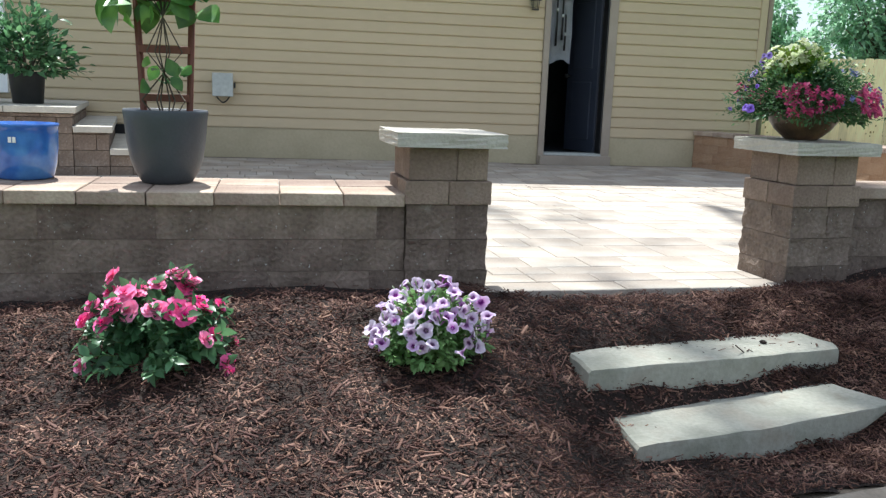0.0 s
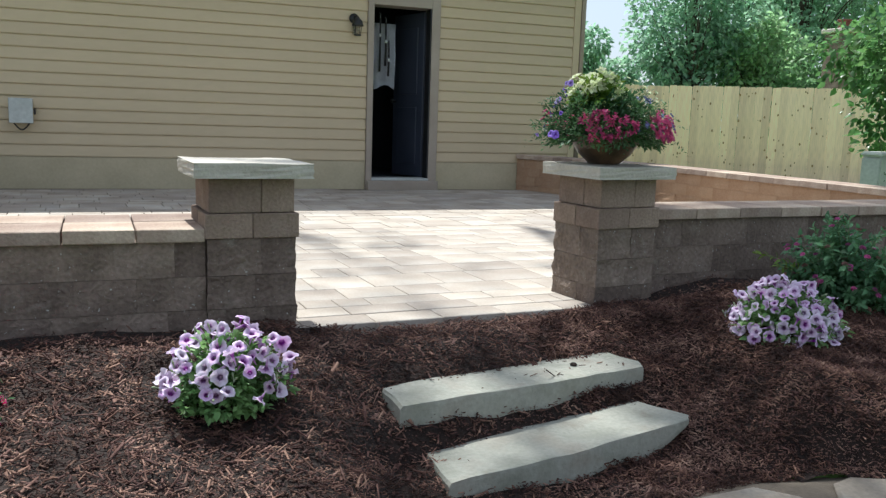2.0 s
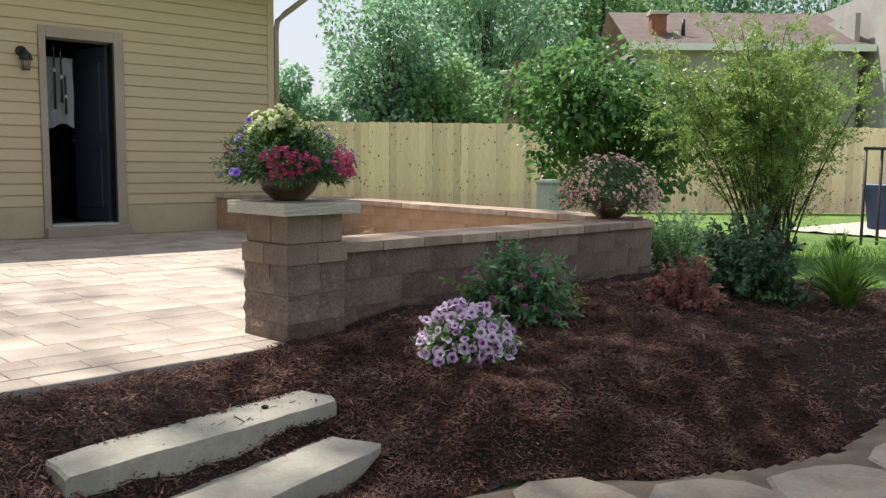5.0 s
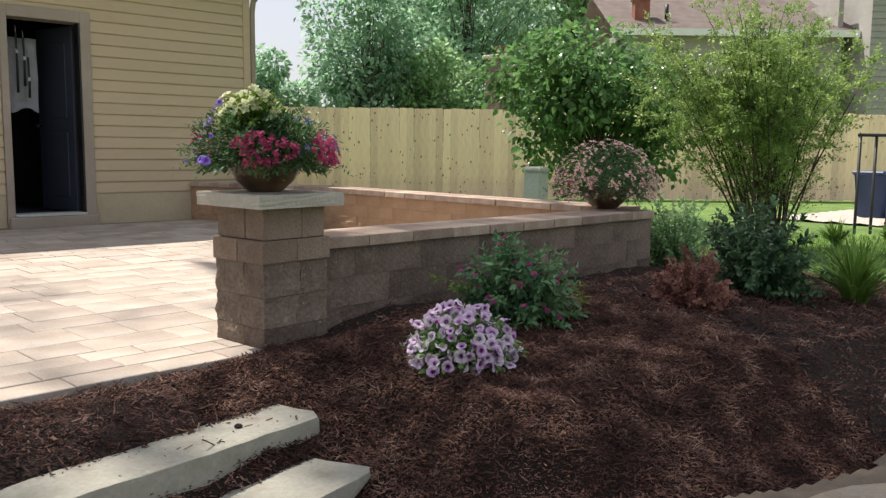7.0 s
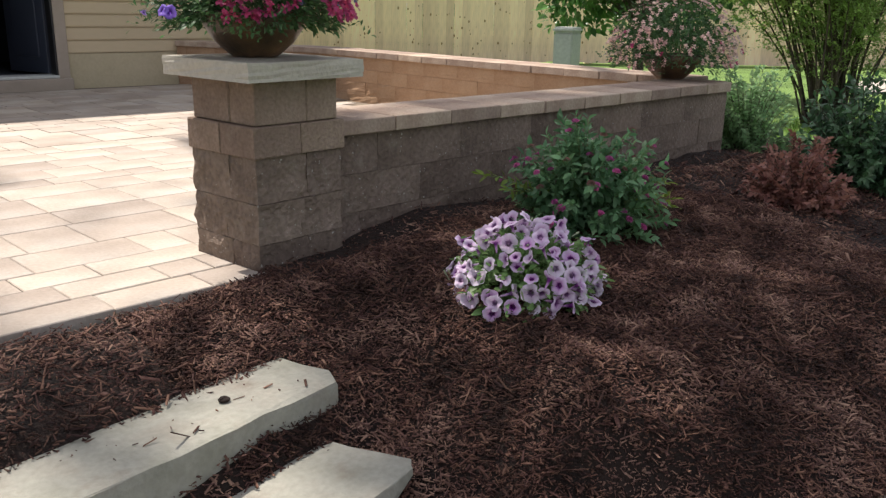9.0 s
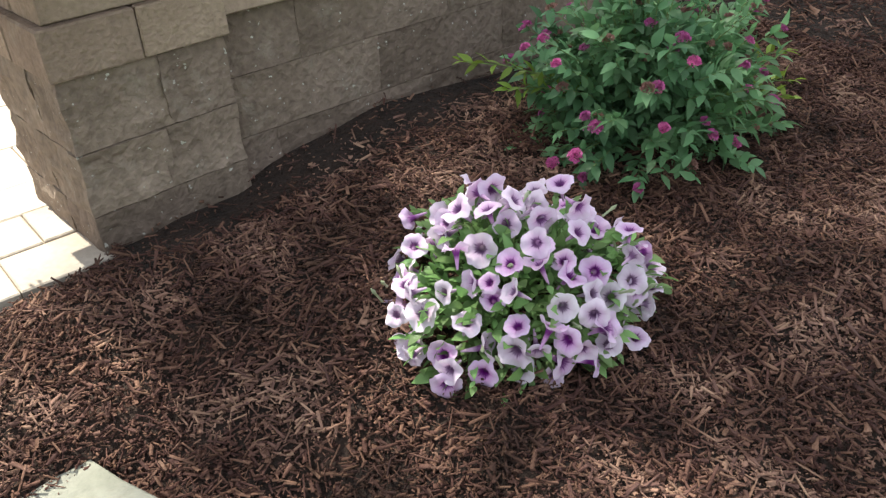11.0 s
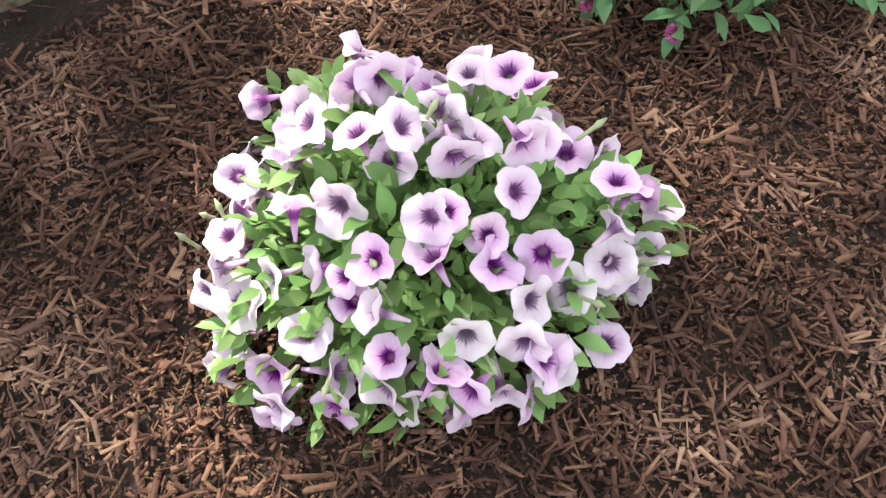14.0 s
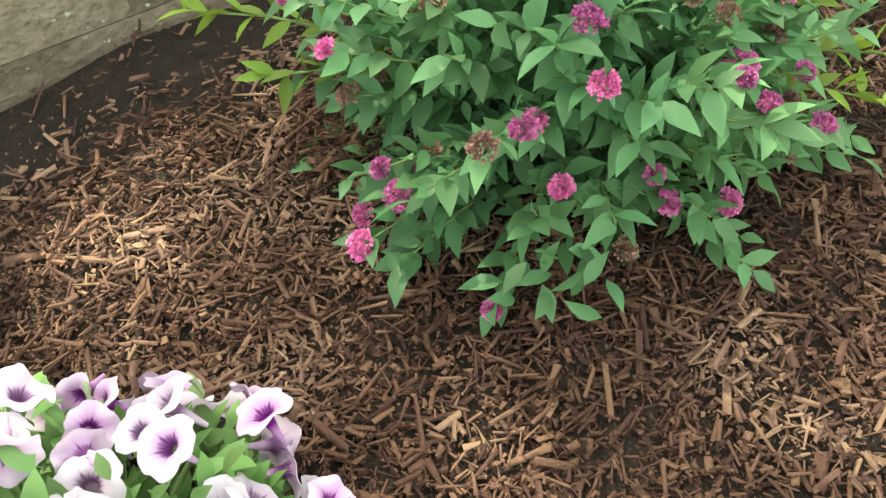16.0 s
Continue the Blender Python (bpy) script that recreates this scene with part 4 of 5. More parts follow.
def rose_mesh(name, seed, radius=0.04):
    """A double bloom of overlapping cupped petals."""
    rng = random.Random(seed)
    bm = bmesh.new()
    lay = bm.verts.layers.float.new("radial")
    for ring, (count, r, tilt) in enumerate(((4, 0.35, 75), (5, 0.6, 52), (6, 0.85, 30), (7, 1.0, 8))):
        for k in range(count):
            a = 360 * k / count + rng.uniform(-15, 15) + ring * 23
            m = pose(0, 0, 0.004 * ring * -1, 0, 0, a) @ pose(0, 0, 0, 0, -tilt - rng.uniform(-10, 10), 0)
            R = radius * r * rng.uniform(0.9, 1.1)
            g = []
            for i, t in enumerate((0.05, 0.45, 0.8, 1.0)):
                w = R * (0.2, 0.5, 0.55, 0.3)[i]
                row = []
                for s in (-1, 0, 1):
                    v = bm.verts.new(m @ Vector((R * t, s * w, R * 0.18 * abs(s) - R * 0.15 * t * t)))
                    v[lay] = min(1, 0.25 * ring + 0.35 * t)
                    row.append(v)
                g.append(row)
            for p, q in zip(g, g[1:]):
                for s in range(2):
                    bm.faces.new((p[s], p[s + 1], q[s + 1], q[s])).smooth = True
    me = mesh_of(bm, name)
    me.materials.append(F_ROSE)
    return me


def face(p, way, roll=0.0):
    """Pose with z along way at p."""
    return Matrix.Translation(p) @ Vector(way).to_track_quat("Z", "Y").to_matrix().to_4x4() @ pose(0, 0, 0, 0, 0, roll)


PETUNIAS = [flower_mesh("flower", i, 0.0218 + 0.002 * (i % 3), material=F_LILAC, ruffle=0.10 + 0.03 * i, open_=(1.0, 0.8, 1.1, 0.2, 0.9, 0.6)[i]) for i in range(6)]


BUDS = [mesh_of(lathe([(0.0008, 0), (0.0024, 0.003), (0.0019, 0.008), (0.0022, 0.013 + 0.004 * i), (0.0036, 0.017 + 0.005 * i), (0.0008, 0.024 + 0.006 * i)], 8), "bud") for i in range(3)]
VIOLETS = [flower_mesh("flower", 20 + i, 0.030, material=F_VIOLET_TRUMPET, ruffle=0.12) for i in range(3)]


def petunia(cx, cy, r, h, n_flowers, seed, label, turn=0.0, slim=1.0, lowest=-0.02):
    g = np.random.default_rng(seed)
    z0 = float(bed_height(np.array(cx), np.array(cy)))
    plant = empty("petunia_plant", pose(cx, cy, z0 - 0.01, 0, 0, turn), label, "petunia", "petunias in the mulch bed")
    p, w = mound(g, 2500, r * (0.97 if lowest < 0 else 0.8), h * 0.93, 0.3, max(-0.02, lowest * 0.5))
    p[:, 1] *= slim
    place("foliage", leaf_mesh("foliage", p, w, g.uniform(0.016, 0.044, len(p)) * g.uniform(0.7, 1.0, len(p)), 0.52, 0.3, 0.35, (0.0, 0.75, 1.0, 0.7, 0.0), g), L_PETUNIA, plant)
    st = bmesh.new()
    for k in range(26):
        a, c = g.uniform(0, 6.28), g.uniform(0.1, 1.2)
        e = Vector((math.cos(a) * math.sin(c) * r * 0.85, math.sin(a) * math.sin(c) * r * 0.85, math.cos(c) * h * 0.85))
        tube([(0, 0, 0), e * 0.5 + Vector((0, 0, 0.02)), e], 0.003, 0.0015, 5, st)
    part("branching", st, M_STEM, plant)
    made, tries = [], 0
    while len(made) < n_flowers and tries < 4000:
        tries += 1
        u, c = g.uniform(0, 2 * math.pi), g.uniform(lowest, 1.0)
        s = math.sqrt(max(0, 1 - c * c))
        lump = 1 + 0.04 * math.sin(3 * u + 1.3) * s + 0.08 * math.sin(5 * u + 4 * c)
        q = Vector((r * s * math.cos(u), slim * r * s * math.sin(u), h * c + 0.008)) * lump * g.uniform(0.94, 1.08)
        gap = 0.024 if g.random() < 0.45 else 0.038
        if any((q - o).length < gap for o in made):
            continue
        made.append(q)
        way = Vector((s * math.cos(u), s * math.sin(u) - 0.35, c * 0.8 + 0.35)) + Vector(g.normal(0, 0.68, 3))
        place("flower", PETUNIAS[int(g.integers(0, 6))], F_LILAC, plant, m=face(q, way, g.uniform(0, 360)) @ Matrix.Scale(g.uniform(0.8, 1.15), 4))
    for k in range(22):
        u, c = g.uniform(0, 2 * math.pi), g.uniform(max(0.1, lowest), 1.0)
        s = math.sqrt(1 - c * c)
        q = Vector((r * s * math.cos(u), slim * r * s * math.sin(u), h * c)) * g.uniform(0.97, 1.1)
        place("bud", BUDS[k % 3], L_BUD, plant, m=face(q, Vector((s * math.cos(u), s * math.sin(u), c + 0.4)) + Vector(g.normal(0, 0.5, 3)), g.uniform(0, 360)))
    return plant


def rose_bush(cx, cy, r, h):
    z0 = float(bed_height(np.array(cx), np.array(cy)))
    plant, lines, g = twiggy("rose_bush", cx, cy, z0 - 0.01, r, r, h, 96, 22, 0.046, 0.6, L_ROSE, "compact shrub rose with bright pink double blooms and dark glossy leaves", "rose bush", 77, 0.0, 0.18, M_STEM, 0.003, (0.74, 1.02))
    blooms = [rose_mesh("bloom", i, 0.030) for i in range(4)]
    k = 0
    for ln in lines:
        e, d = Vector(ln[3]), Vector(ln[3]) - Vector(ln[2])
        if e.z < 0.5 * h and g.random() < 0.84:
            continue
        for q in ((e,) if g.random() < 0.55 else (e, e + Vector(g.normal(0, 0.022, 3)))):
            place("bloom", blooms[k % 4], F_ROSE, plant, m=face(q, d.normalized() + Vector((0, -0.25, 0.45)) + Vector(g.normal(0, 0.35, 3)), g.uniform(0, 360)) @ Matrix.Diagonal((1.2, 1.2, 0.9, 1.0)) @ Matrix.Scale(g.uniform(0.55, 1.0), 4))
            k += 1


def dome(n_bits, r, seed, material, name):
    """A flat-topped flower head of many tiny florets."""
    g = np.random.default_rng(seed)
    a, k = g.uniform(0, 6.28, n_bits), np.sqrt(g.uniform(0, 1, n_bits))
    p = np.stack([r * k * np.cos(a), r * k * np.sin(a), r * 0.55 * (1 - k * k) + g.uniform(-0.001, 0.002, n_bits)], 1)
    w = g.normal(0, 0.5, (n_bits, 3)) + np.array([0, 0, 1.0]) + p / r
    me = leaf_mesh(name, p, w, 0.0055, 0.9, 0.3, 0.1, (0.3, 1.0, 0.0), g)
    me.materials.append(material)
    return me


def shoots(g, n, rx, ry, h, per, low=0.05, start=0.3, ragged=(0.72, 1.14)):
    """Arching shoots from one root: leaf points and ways in turning order along each, the shoot lines and their tips."""
    pos, way, lines = [], [], []
    for k in range(n):
        u, c = g.uniform(0, 2 * math.pi), g.uniform(low, 1)
        s = math.sqrt(max(0, 1 - c * c))
        f = g.uniform(*ragged)
        e = np.array([s * math.cos(u) * rx * f, s * math.sin(u) * ry * f, max(0.02, c * h * f)])
        b = np.array([e[0] * 0.12, e[1] * 0.12, -0.02])
        m = np.array([e[0] * 0.42, e[1] * 0.42, e[2] * 0.62 + 0.05 * h])
        pt = lambda t: b * (1 - t) ** 2 + 2 * m * t * (1 - t) + e * t * t
        lines.append([pt(0), pt(0.35), pt(0.7), pt(1.0)])
        t = np.linspace(start, 1.0, per) + g.uniform(-0.02, 0.02, per)
        p = np.stack([pt(q) for q in t])
        d = e - m
        d = d / max(np.linalg.norm(d), 1e-6)
        a = np.cross(d, [0.13, 0.2, 1.0])
        a /= max(np.linalg.norm(a), 1e-6)
        o = np.cross(d, a)
        turn = np.arange(per) * 2.4 + g.uniform(0, 6)
        w = a * np.cos(turn)[:, None] + o * np.sin(turn)[:, None] + d * np.linspace(0.25, 1.1, per)[:, None] + g.normal(0, 0.22, (per, 3)) + np.array([0, 0, 0.12])
        pos.append(p)
        way.append(w)
    return np.concatenate(pos), np.concatenate(way), lines


def twiggy(name, cx, cy, z0, rx, ry, h, n, per, leaf, ratio, material, label, category, seed, low=0.03, start=0.25, stem_mat=None, stem_r=0.003, ragged=(0.72, 1.12)):
    """A shrub of leafy arching shoots with a ragged outline."""
    g = np.random.default_rng(seed)
    plant = empty(name, pose(cx, cy, z0), label, category)
    p, w, lines = shoots(g, n, rx, ry, h, per, low, start, ragged)
    place("foliage", leaf_mesh("foliage", p, w, g.uniform(leaf * 0.55, leaf * 1.2, len(p)), ratio, 0.25, 0.3, rng=g, flat=0.5), material, plant)
    st = bmesh.new()
    for ln in lines:
        tube(ln, stem_r, stem_r * 0.4, 4, st)
    part("branching", st, stem_mat or M_BARK, plant)
    return plant, lines, g


def shrub(name, cx, cy, z0, r, h, n, leaf, ratio, material, label, category, seed, ry=None, inner=0.35, stems=14, stem_mat=None, low=-0.02, group=""):
    g = np.random.default_rng(seed)
    plant = empty(name, pose(cx, cy, z0), label, category, group)
    p, w = mound(g, n, r, h, inner, low)
    if ry:
        p[:, 1] *= ry / r
    place("foliage", leaf_mesh("foliage", p, w, g.uniform(leaf * 0.6, leaf * 1.25, n), ratio, 0.25, 0.25, rng=g, flat=0.6), material, plant)
    st = bmesh.new()
    for k in range(stems):
        e = Vector(p[g.integers(0, n)])
        tube([(e.x * 0.08, e.y * 0.08, -0.02), e * 0.5 + Vector((0, 0, h * 0.1)), e], 0.008 * h / 0.4, 0.002, 5, st)
    part("branching", st, stem_mat or M_BARK, plant)
    return plant, p, g


petunia(2.307, 3.112, 0.214, 0.2, 124, 101, "mounded lilac petunia with dark purple throats", -34, 0.9)
petunia(0.075, 2.93, 0.195, 0.245, 78, 102, "mounded lilac petunia beside a stone pier", 0, 0.85, 0.28)
rose_bush(-0.76, 3.02, 0.25, 0.29)

# spirea with pink flower heads and a lime side shoot
spirea, sp_lines, sg = twiggy("spirea_bush", 2.945, 3.405, 0.035, 0.325, 0.265, 0.39, 250, 28, 0.041, 0.46, L_SPIREA, "green spirea bush with flat pink flower heads", "spirea", 201, 0.0, 0.2, M_STEM, 0.0022)
heads = [dome(240, 0.0085 + 0.0024 * i, i, F_SPIREA, "flower_head") for i in range(3)] + [dome(150, 0.011, 9 + i, F_BUD, "bud_head") for i in range(2)]
for ln in sp_lines:
    e, d = Vector(ln[3]), (Vector(ln[3]) - Vector(ln[2])).normalized()
    if sg.random() < 0.56:
        continue
    j = int(sg.choice([0, 1, 2, 0, 3, 4]))
    place("flower_head", heads[j], F_SPIREA, spirea, "rosy pink flat flower head" if j < 3 else "brownish unopened flower head", m=face(e + d * 0.006, d * 0.7 + Vector((0, 0, 0.8)), sg.uniform(0, 360)))
for dx, dy, rise in ((-0.40, 0.20, 0.17), (-0.36, 0.10, 0.12), (0.31, -0.20, 0.05), (0.36, -0.14, 0.10), (0.26, -0.24, 0.03)):
    tt = np.linspace(0.35, 0.92, 22)
    line = np.stack([tt * dx, tt * dy, 0.02 + rise * tt + 0.06 * np.sin(tt * 2.6)], 1)
    tn = np.arange(22) * 2.4
    lw = np.array([dx, dy, 0.25]) * 1.6 + np.stack([np.cos(tn) * 0.6, np.sin(tn) * 0.6, np.sin(tn * 1.7) * 0.5], 1) + sg.normal(0, 0.15, (22, 3))
    shoot = place("lime_shoot", leaf_mesh("lime_shoot", line, lw, sg.uniform(0.028, 0.046, 22), 0.36, 0.25, 0.25, rng=sg), L_LIME, spirea, "yellow-green young shoot")
    part("stem", tube([line[0], line[7], line[14], line[21]], 0.0022, 0.0012, 5), M_STEM, shoot)
low_tip = leaf_mesh("low_shoot", np.stack([np.full(26, -0.15) + sg.normal(0, 0.025, 26), -0.20 + sg.normal(0, 0.03, 26), 0.02 + sg.uniform(0, 0.08, 26)], 1), sg.normal(0, 0.6, (26, 3)) + np.array([-0.3, -0.5, 0.2]), 0.04, 0.44, rng=sg)
tagged(place("low_shoot", low_tip, L_SPIREA, spirea), kind="stuff")

twiggy("barberry_bush", 3.97, 3.11, 0.0, 0.24, 0.22, 0.31, 120, 40, 0.030, 0.55, L_BARB, "small dark red barberry bush in the mulch", "barberry", 202, 0.0)
twiggy("green_bush", 4.72, 3.17, -0.05, 0.43, 0.37, 0.60, 160, 36, 0.046, 0.5, L_BUSH, "dark green leafy bush at the end of the bed", "bush", 203, 0.0)
twiggy("low_bush", 5.38, 4.12, -0.08, 0.36, 0.34, 0.62, 130, 34, 0.042, 0.5, L_TREE_B, "light green low bush beside the seat wall", "bush", 204)
twiggy("small_bush", 5.5, 3.55, -0.1, 0.35, 0.3, 0.36, 50, 26, 0.05, 0.5, L_SPIREA, "green low bush in the mulch", "bush", 205)


def strap_clump(name, cx, cy, z0, n, length, seed, label, width=0.022):
    g = np.random.default_rng(seed)
    plant = empty(name, pose(cx, cy, z0), label, "daylily", "strap-leaved clumps")
    a = g.uniform(0, 6.28, n)
    lean = g.uniform(0.15, 0.9, n)
    ln = g.uniform(0.6, 1.0, n) * length
    side = np.stack([-np.sin(a), np.cos(a), 0 * a], 1)
    vs = []
    for t in (0, 0.25, 0.5, 0.75, 1.0):
        d = lean * ln * t * (0.5 + 0.7 * t)
        z = ln * (t - 0.62 * lean * t * t)
        c = np.stack([np.cos(a) * d + g.normal(0, 0.0, n), np.sin(a) * d, z], 1) + np.stack([np.cos(a * 7), np.sin(a * 5), 0 * a], 1) * 0.03
        wd = width * (1 - 0.9 * t ** 2)
        vs += [c - side * wd / 2, c + side * wd / 2]
    v = np.stack(vs, 1).reshape(-1, 3)
    me = raw_mesh("blades", v, [(2 * i, 2 * i + 1, 2 * i + 3, 2 * i + 2) for i in range(4)], n, 10)
    place("leaf_tuft", me, M_GRASS, plant)


strap_clump("daylily_clump", 5.15, 2.75, -0.08, 170, 0.55, 301, "bright green daylily clump with arching strap leaves")
strap_clump("daylily_clump", 5.75, 3.1, -0.1, 120, 0.42, 302, "small green strap-leaved clump")
strap_clump("iris_clump", 9.0, 4.5, -0.13, 160, 0.35, 303, "upright green iris leaves by the gravel")
strap_clump("iris_clump", 9.7, 4.2, -0.13, 140, 0.32, 304, "upright green iris leaves by the gravel")


# ---- pots ----
def pot(name, cx, cy, z0, profile, material, label, rim=None):
    ob = empty(name, pose(cx, cy, z0), label, "plant pot", "pots on the wall")
    part("vessel", lathe(profile, 40), material, ob)
    r_in, z_in = profile[-2][0] * 0.97, profile[-1][1]
    part("soil", lathe([(0.01, z_in - 0.012), (r_in, z_in - 0.01)], 24, False), M_SOIL, ob)
    return ob


CZ = 0.396
big = pot("tall_pot", -0.863, 3.97, CZ, [(0.088, 0), (0.100, 0.006), (0.125, 0.045), (0.143, 0.10), (0.154, 0.17), (0.161, 0.25), (0.166, 0.285), (0.163, 0.294), (0.154, 0.292), (0.150, 0.262)], M_POT, "charcoal planter with a red wooden trellis and large-leaved vine")
tre = empty("trellis", pose(-0.863, 4.0, CZ + 0.25), "red-stained wooden trellis with rungs in the charcoal pot", "trellis")
for sx in (-1, 1):
    part("upright", tube([(sx * 0.085, 0, -0.08), (sx * 0.118, 0, 0.75)], 0.017, 0.017, 4), M_WOODRED, tre)
for zz in (0.09, 0.28, 0.48, 0.68):
    k = 0.085 + (zz + 0.08) / 0.83 * 0.033
    part("rung", boxed(-k, k, -0.030, -0.008, zz - 0.015, zz + 0.015, 0.002), M_WOODRED, tre)
g = np.random.default_rng(44)
vine = empty("large_leaved_vine", pose(-0.863, 3.97, CZ + 0.26), "vine with large rounded green leaves climbing a trellis", "vine")
lp = np.concatenate([g.normal(0, 1, (46, 3)) * np.array([0.11, 0.06, 0.075]) + np.array([0, -0.01, 0.52]), g.normal(0, 1, (11, 3)) * np.array([0.05, 0.03, 0.025]) + np.array([0.01, -0.03, 0.17])])
place("foliage", leaf_mesh("foliage", lp, g.normal(0, 0.6, (57, 3)) + np.array([0, -0.4, -0.35]), np.concatenate([g.uniform(0.09, 0.15, 46), g.uniform(0.05, 0.085, 11)]), 0.72, 0.2, 0.25, (0, 0.7, 1.0, 0.95, 0.6, 0.0), g, 0.9), mat("vine_leaf", [(0.035, 0.12, 0.04), (0.16, 0.32, 0.06)], 9, 0.4, 0, 40, 0.5, island=True, translucent=0.35), vine)
for k in range(6):
    x = g.uniform(-0.08, 0.08)
    part("stem", tube([(x * 0.3, 0, -0.02), (x * 1.1, -0.02, 0.07), (x * 0.2, -0.02, 0.16), (-x * 0.9, -0.02, 0.26), (x * 0.7, -0.01, 0.5)], 0.004, 0.0025, 5), M_BARK, vine)
blue = pot("blue_pot", -1.425, 4.04, CZ, [(0.096, 0), (0.105, 0.006), (0.118, 0.06), (0.127, 0.13), (0.128, 0.18), (0.128, 0.205), (0.133, 0.213), (0.131, 0.222), (0.123, 0.222), (0.117, 0.19)], M_BLUE, "glossy mottled blue ceramic pot on the wall coping")
part("mark", boxed(-0.020, -0.009, -0.131, -0.124, 0.150, 0.172), M_WHITE, blue, "small pale mark")
part("mark", boxed(-0.004, 0.007, -0.131, -0.124, 0.150, 0.172), M_WHITE, blue, "small pale mark")
nursery = pot("nursery_pot", -2.68, 8.35, 0.566, [(0.12, 0), (0.125, 0.01), (0.145, 0.24), (0.152, 0.25), (0.152, 0.275), (0.142, 0.275), (0.14, 0.26)], M_BLACK, "black nursery pot with a dark-leaved shrub on the landing")
shrub("potted_shrub", -2.68, 8.35, 0.82, 0.40, 0.55, 1100, 0.085, 0.5, L_ROSE, "dark-leaved potted shrub with yellowing leaves", "shrub", 206, stems=12)


# ---- flower bowls ----
def flower_bowl(cx, cy, z0, r, h, bowl_r, mix, n_leaf, seed, label, tuft=None):
    g = np.random.default_rng(seed)
    b = empty("flower_bowl", pose(cx, cy, z0), label, "flower bowl", "flower bowls on the walls")
    part("bowl", lathe([(bowl_r * 0.42, 0), (bowl_r * 0.50, 0.01), (bowl_r * 0.74, 0.045), (bowl_r * 0.93, 0.09), (bowl_r * 1.03, 0.135), (bowl_r * 0.94, 0.138), (bowl_r * 0.9, 0.12)], 32), M_BOWL, b, "glazed brown bowl")
    p, w = mound(g, n_leaf, r, h, 0.3, -0.25)
    p[:, 2] += 0.13
    low = np.hypot(p[:, 0], p[:, 1]) < bowl_r * 1.02
    p[low & (p[:, 2] < 0.13), 2] = 0.14
    p[:, 2] = np.maximum(p[:, 2], 0.01)
    place("foliage", leaf_mesh("foliage", p, w, g.uniform(0.014, 0.03, n_leaf), 0.42, 0.25, 0.3, rng=g), L_BASKET, b)
    sp_n = 46
    sprig_p, sprig_w = [], []
    u = g.uniform(0, 6.28, sp_n)
    for k in range(sp_n):
        c = g.uniform(-0.1, 0.9)
        s = math.sqrt(1 - c * c)
        q = Vector((s * math.cos(u[k]) * r, s * math.sin(u[k]) * r, c * h + 0.13)) * 0.9
        lp = np.array([q + (Vector((s * math.cos(u[k]), s * math.sin(u[k]), c - 0.35 * t)) * (0.12 * t * r / 0.3)) for t in np.linspace(0, 1, 14)]) + g.normal(0, 0.008, (14, 3))
        lp[:, 2] = np.maximum(lp[:, 2], 0.02)
        sprig_p.append(lp)
        sprig_w.append(g.normal(0, 0.7, (14, 3)) + np.array(q) / r)
    tagged(place("trailing_foliage", leaf_mesh("trailing_foliage", np.concatenate(sprig_p), np.concatenate(sprig_w), 0.022, 0.4, 0.2, 0.3, (0.0, 1.0, 0.0), g), L_BASKET, b), kind="stuff")
    if tuft:
        tx, ty, tz, tr, th = tuft
        q, qw = mound(g, 900, tr, th, 0.3, -0.3)
        place("cream_flower_foliage", leaf_mesh("cream_flower_foliage", q + np.array([tx, ty, tz]), qw, g.uniform(0.02, 0.04, 900), 0.5, 0.2, 0.3, rng=g), L_LIME, b, "pale green foliage tuft")
        q, qw = mound(g, 75, tr * 1.06, th * 1.12, 0.95, 0.15)
        base, ang = np.repeat(q + np.array([tx, ty, tz]), 5, 0), np.tile(np.arange(5) * 1.2566, 75)
        out = np.repeat(q / np.linalg.norm(q, axis=1, keepdims=True) + np.array([0, -0.4, 0.1]), 5, 0)
        t1 = np.cross(out, [0.1, 0.2, 1.0])
        t1 /= np.linalg.norm(t1, axis=1, keepdims=True)
        place("cream_blossoms", leaf_mesh("cream_blossoms", base, t1 * np.cos(ang)[:, None] + np.cross(out, t1) * np.sin(ang)[:, None] + out * 0.4, 0.027, 0.8, 0.2, 0.2, (0.2, 0.9, 1.0, 0.0), g, 0.3), F_CREAM, b)
        for k in range(13):
            a, up = g.uniform(2.0, 3.3), g.uniform(0.02, 0.30)
            reach = r * g.uniform(0.98, 1.18) * (1 - 0.35 * up / 0.3)
            p0 = Vector((math.cos(a) * reach, math.sin(a) * reach, 0.10 + up))
            place("violet_flower", VIOLETS[k % 3], F_VIOLET_TRUMPET, b, m=face(p0, Vector((math.cos(a), math.sin(a) - 0.5, 0.3)) + Vector(g.normal(0, 0.3, 3)), g.uniform(0, 360)) @ Matrix.Scale(g.uniform(0.35, 0.72), 4))
    for nm, material, n, size, box, lift in mix:
        # blossoms of one colour, in loose groups
        pts = []
        while len(pts) < n:
            u, c = g.uniform(0, 6.28), g.uniform(-0.2, 1)
            s = math.sqrt(1 - c * c)
            q = np.array([s * math.cos(u), s * math.sin(u), c])
            if box(q, g):
                pts.append(q * np.array([r, r, h]) * g.uniform(0.95, 1.1) * lift + np.array([0, 0, 0.135]))
        pts = np.array(pts)
        pts[:, 2] = np.maximum(pts[:, 2], 0.03)
        k = 5
        base = np.repeat(pts, k, 0)
        ang = np.tile(np.arange(k) * 2 * math.pi / k, n) + np.repeat(g.uniform(0, 6, n), k)
        out = np.repeat(pts / np.linalg.norm(pts, axis=1, keepdims=True) + np.array([0, -0.3, 0.2]), k, 0)
        t1 = np.cross(out, [0.1, 0.2, 1.0])
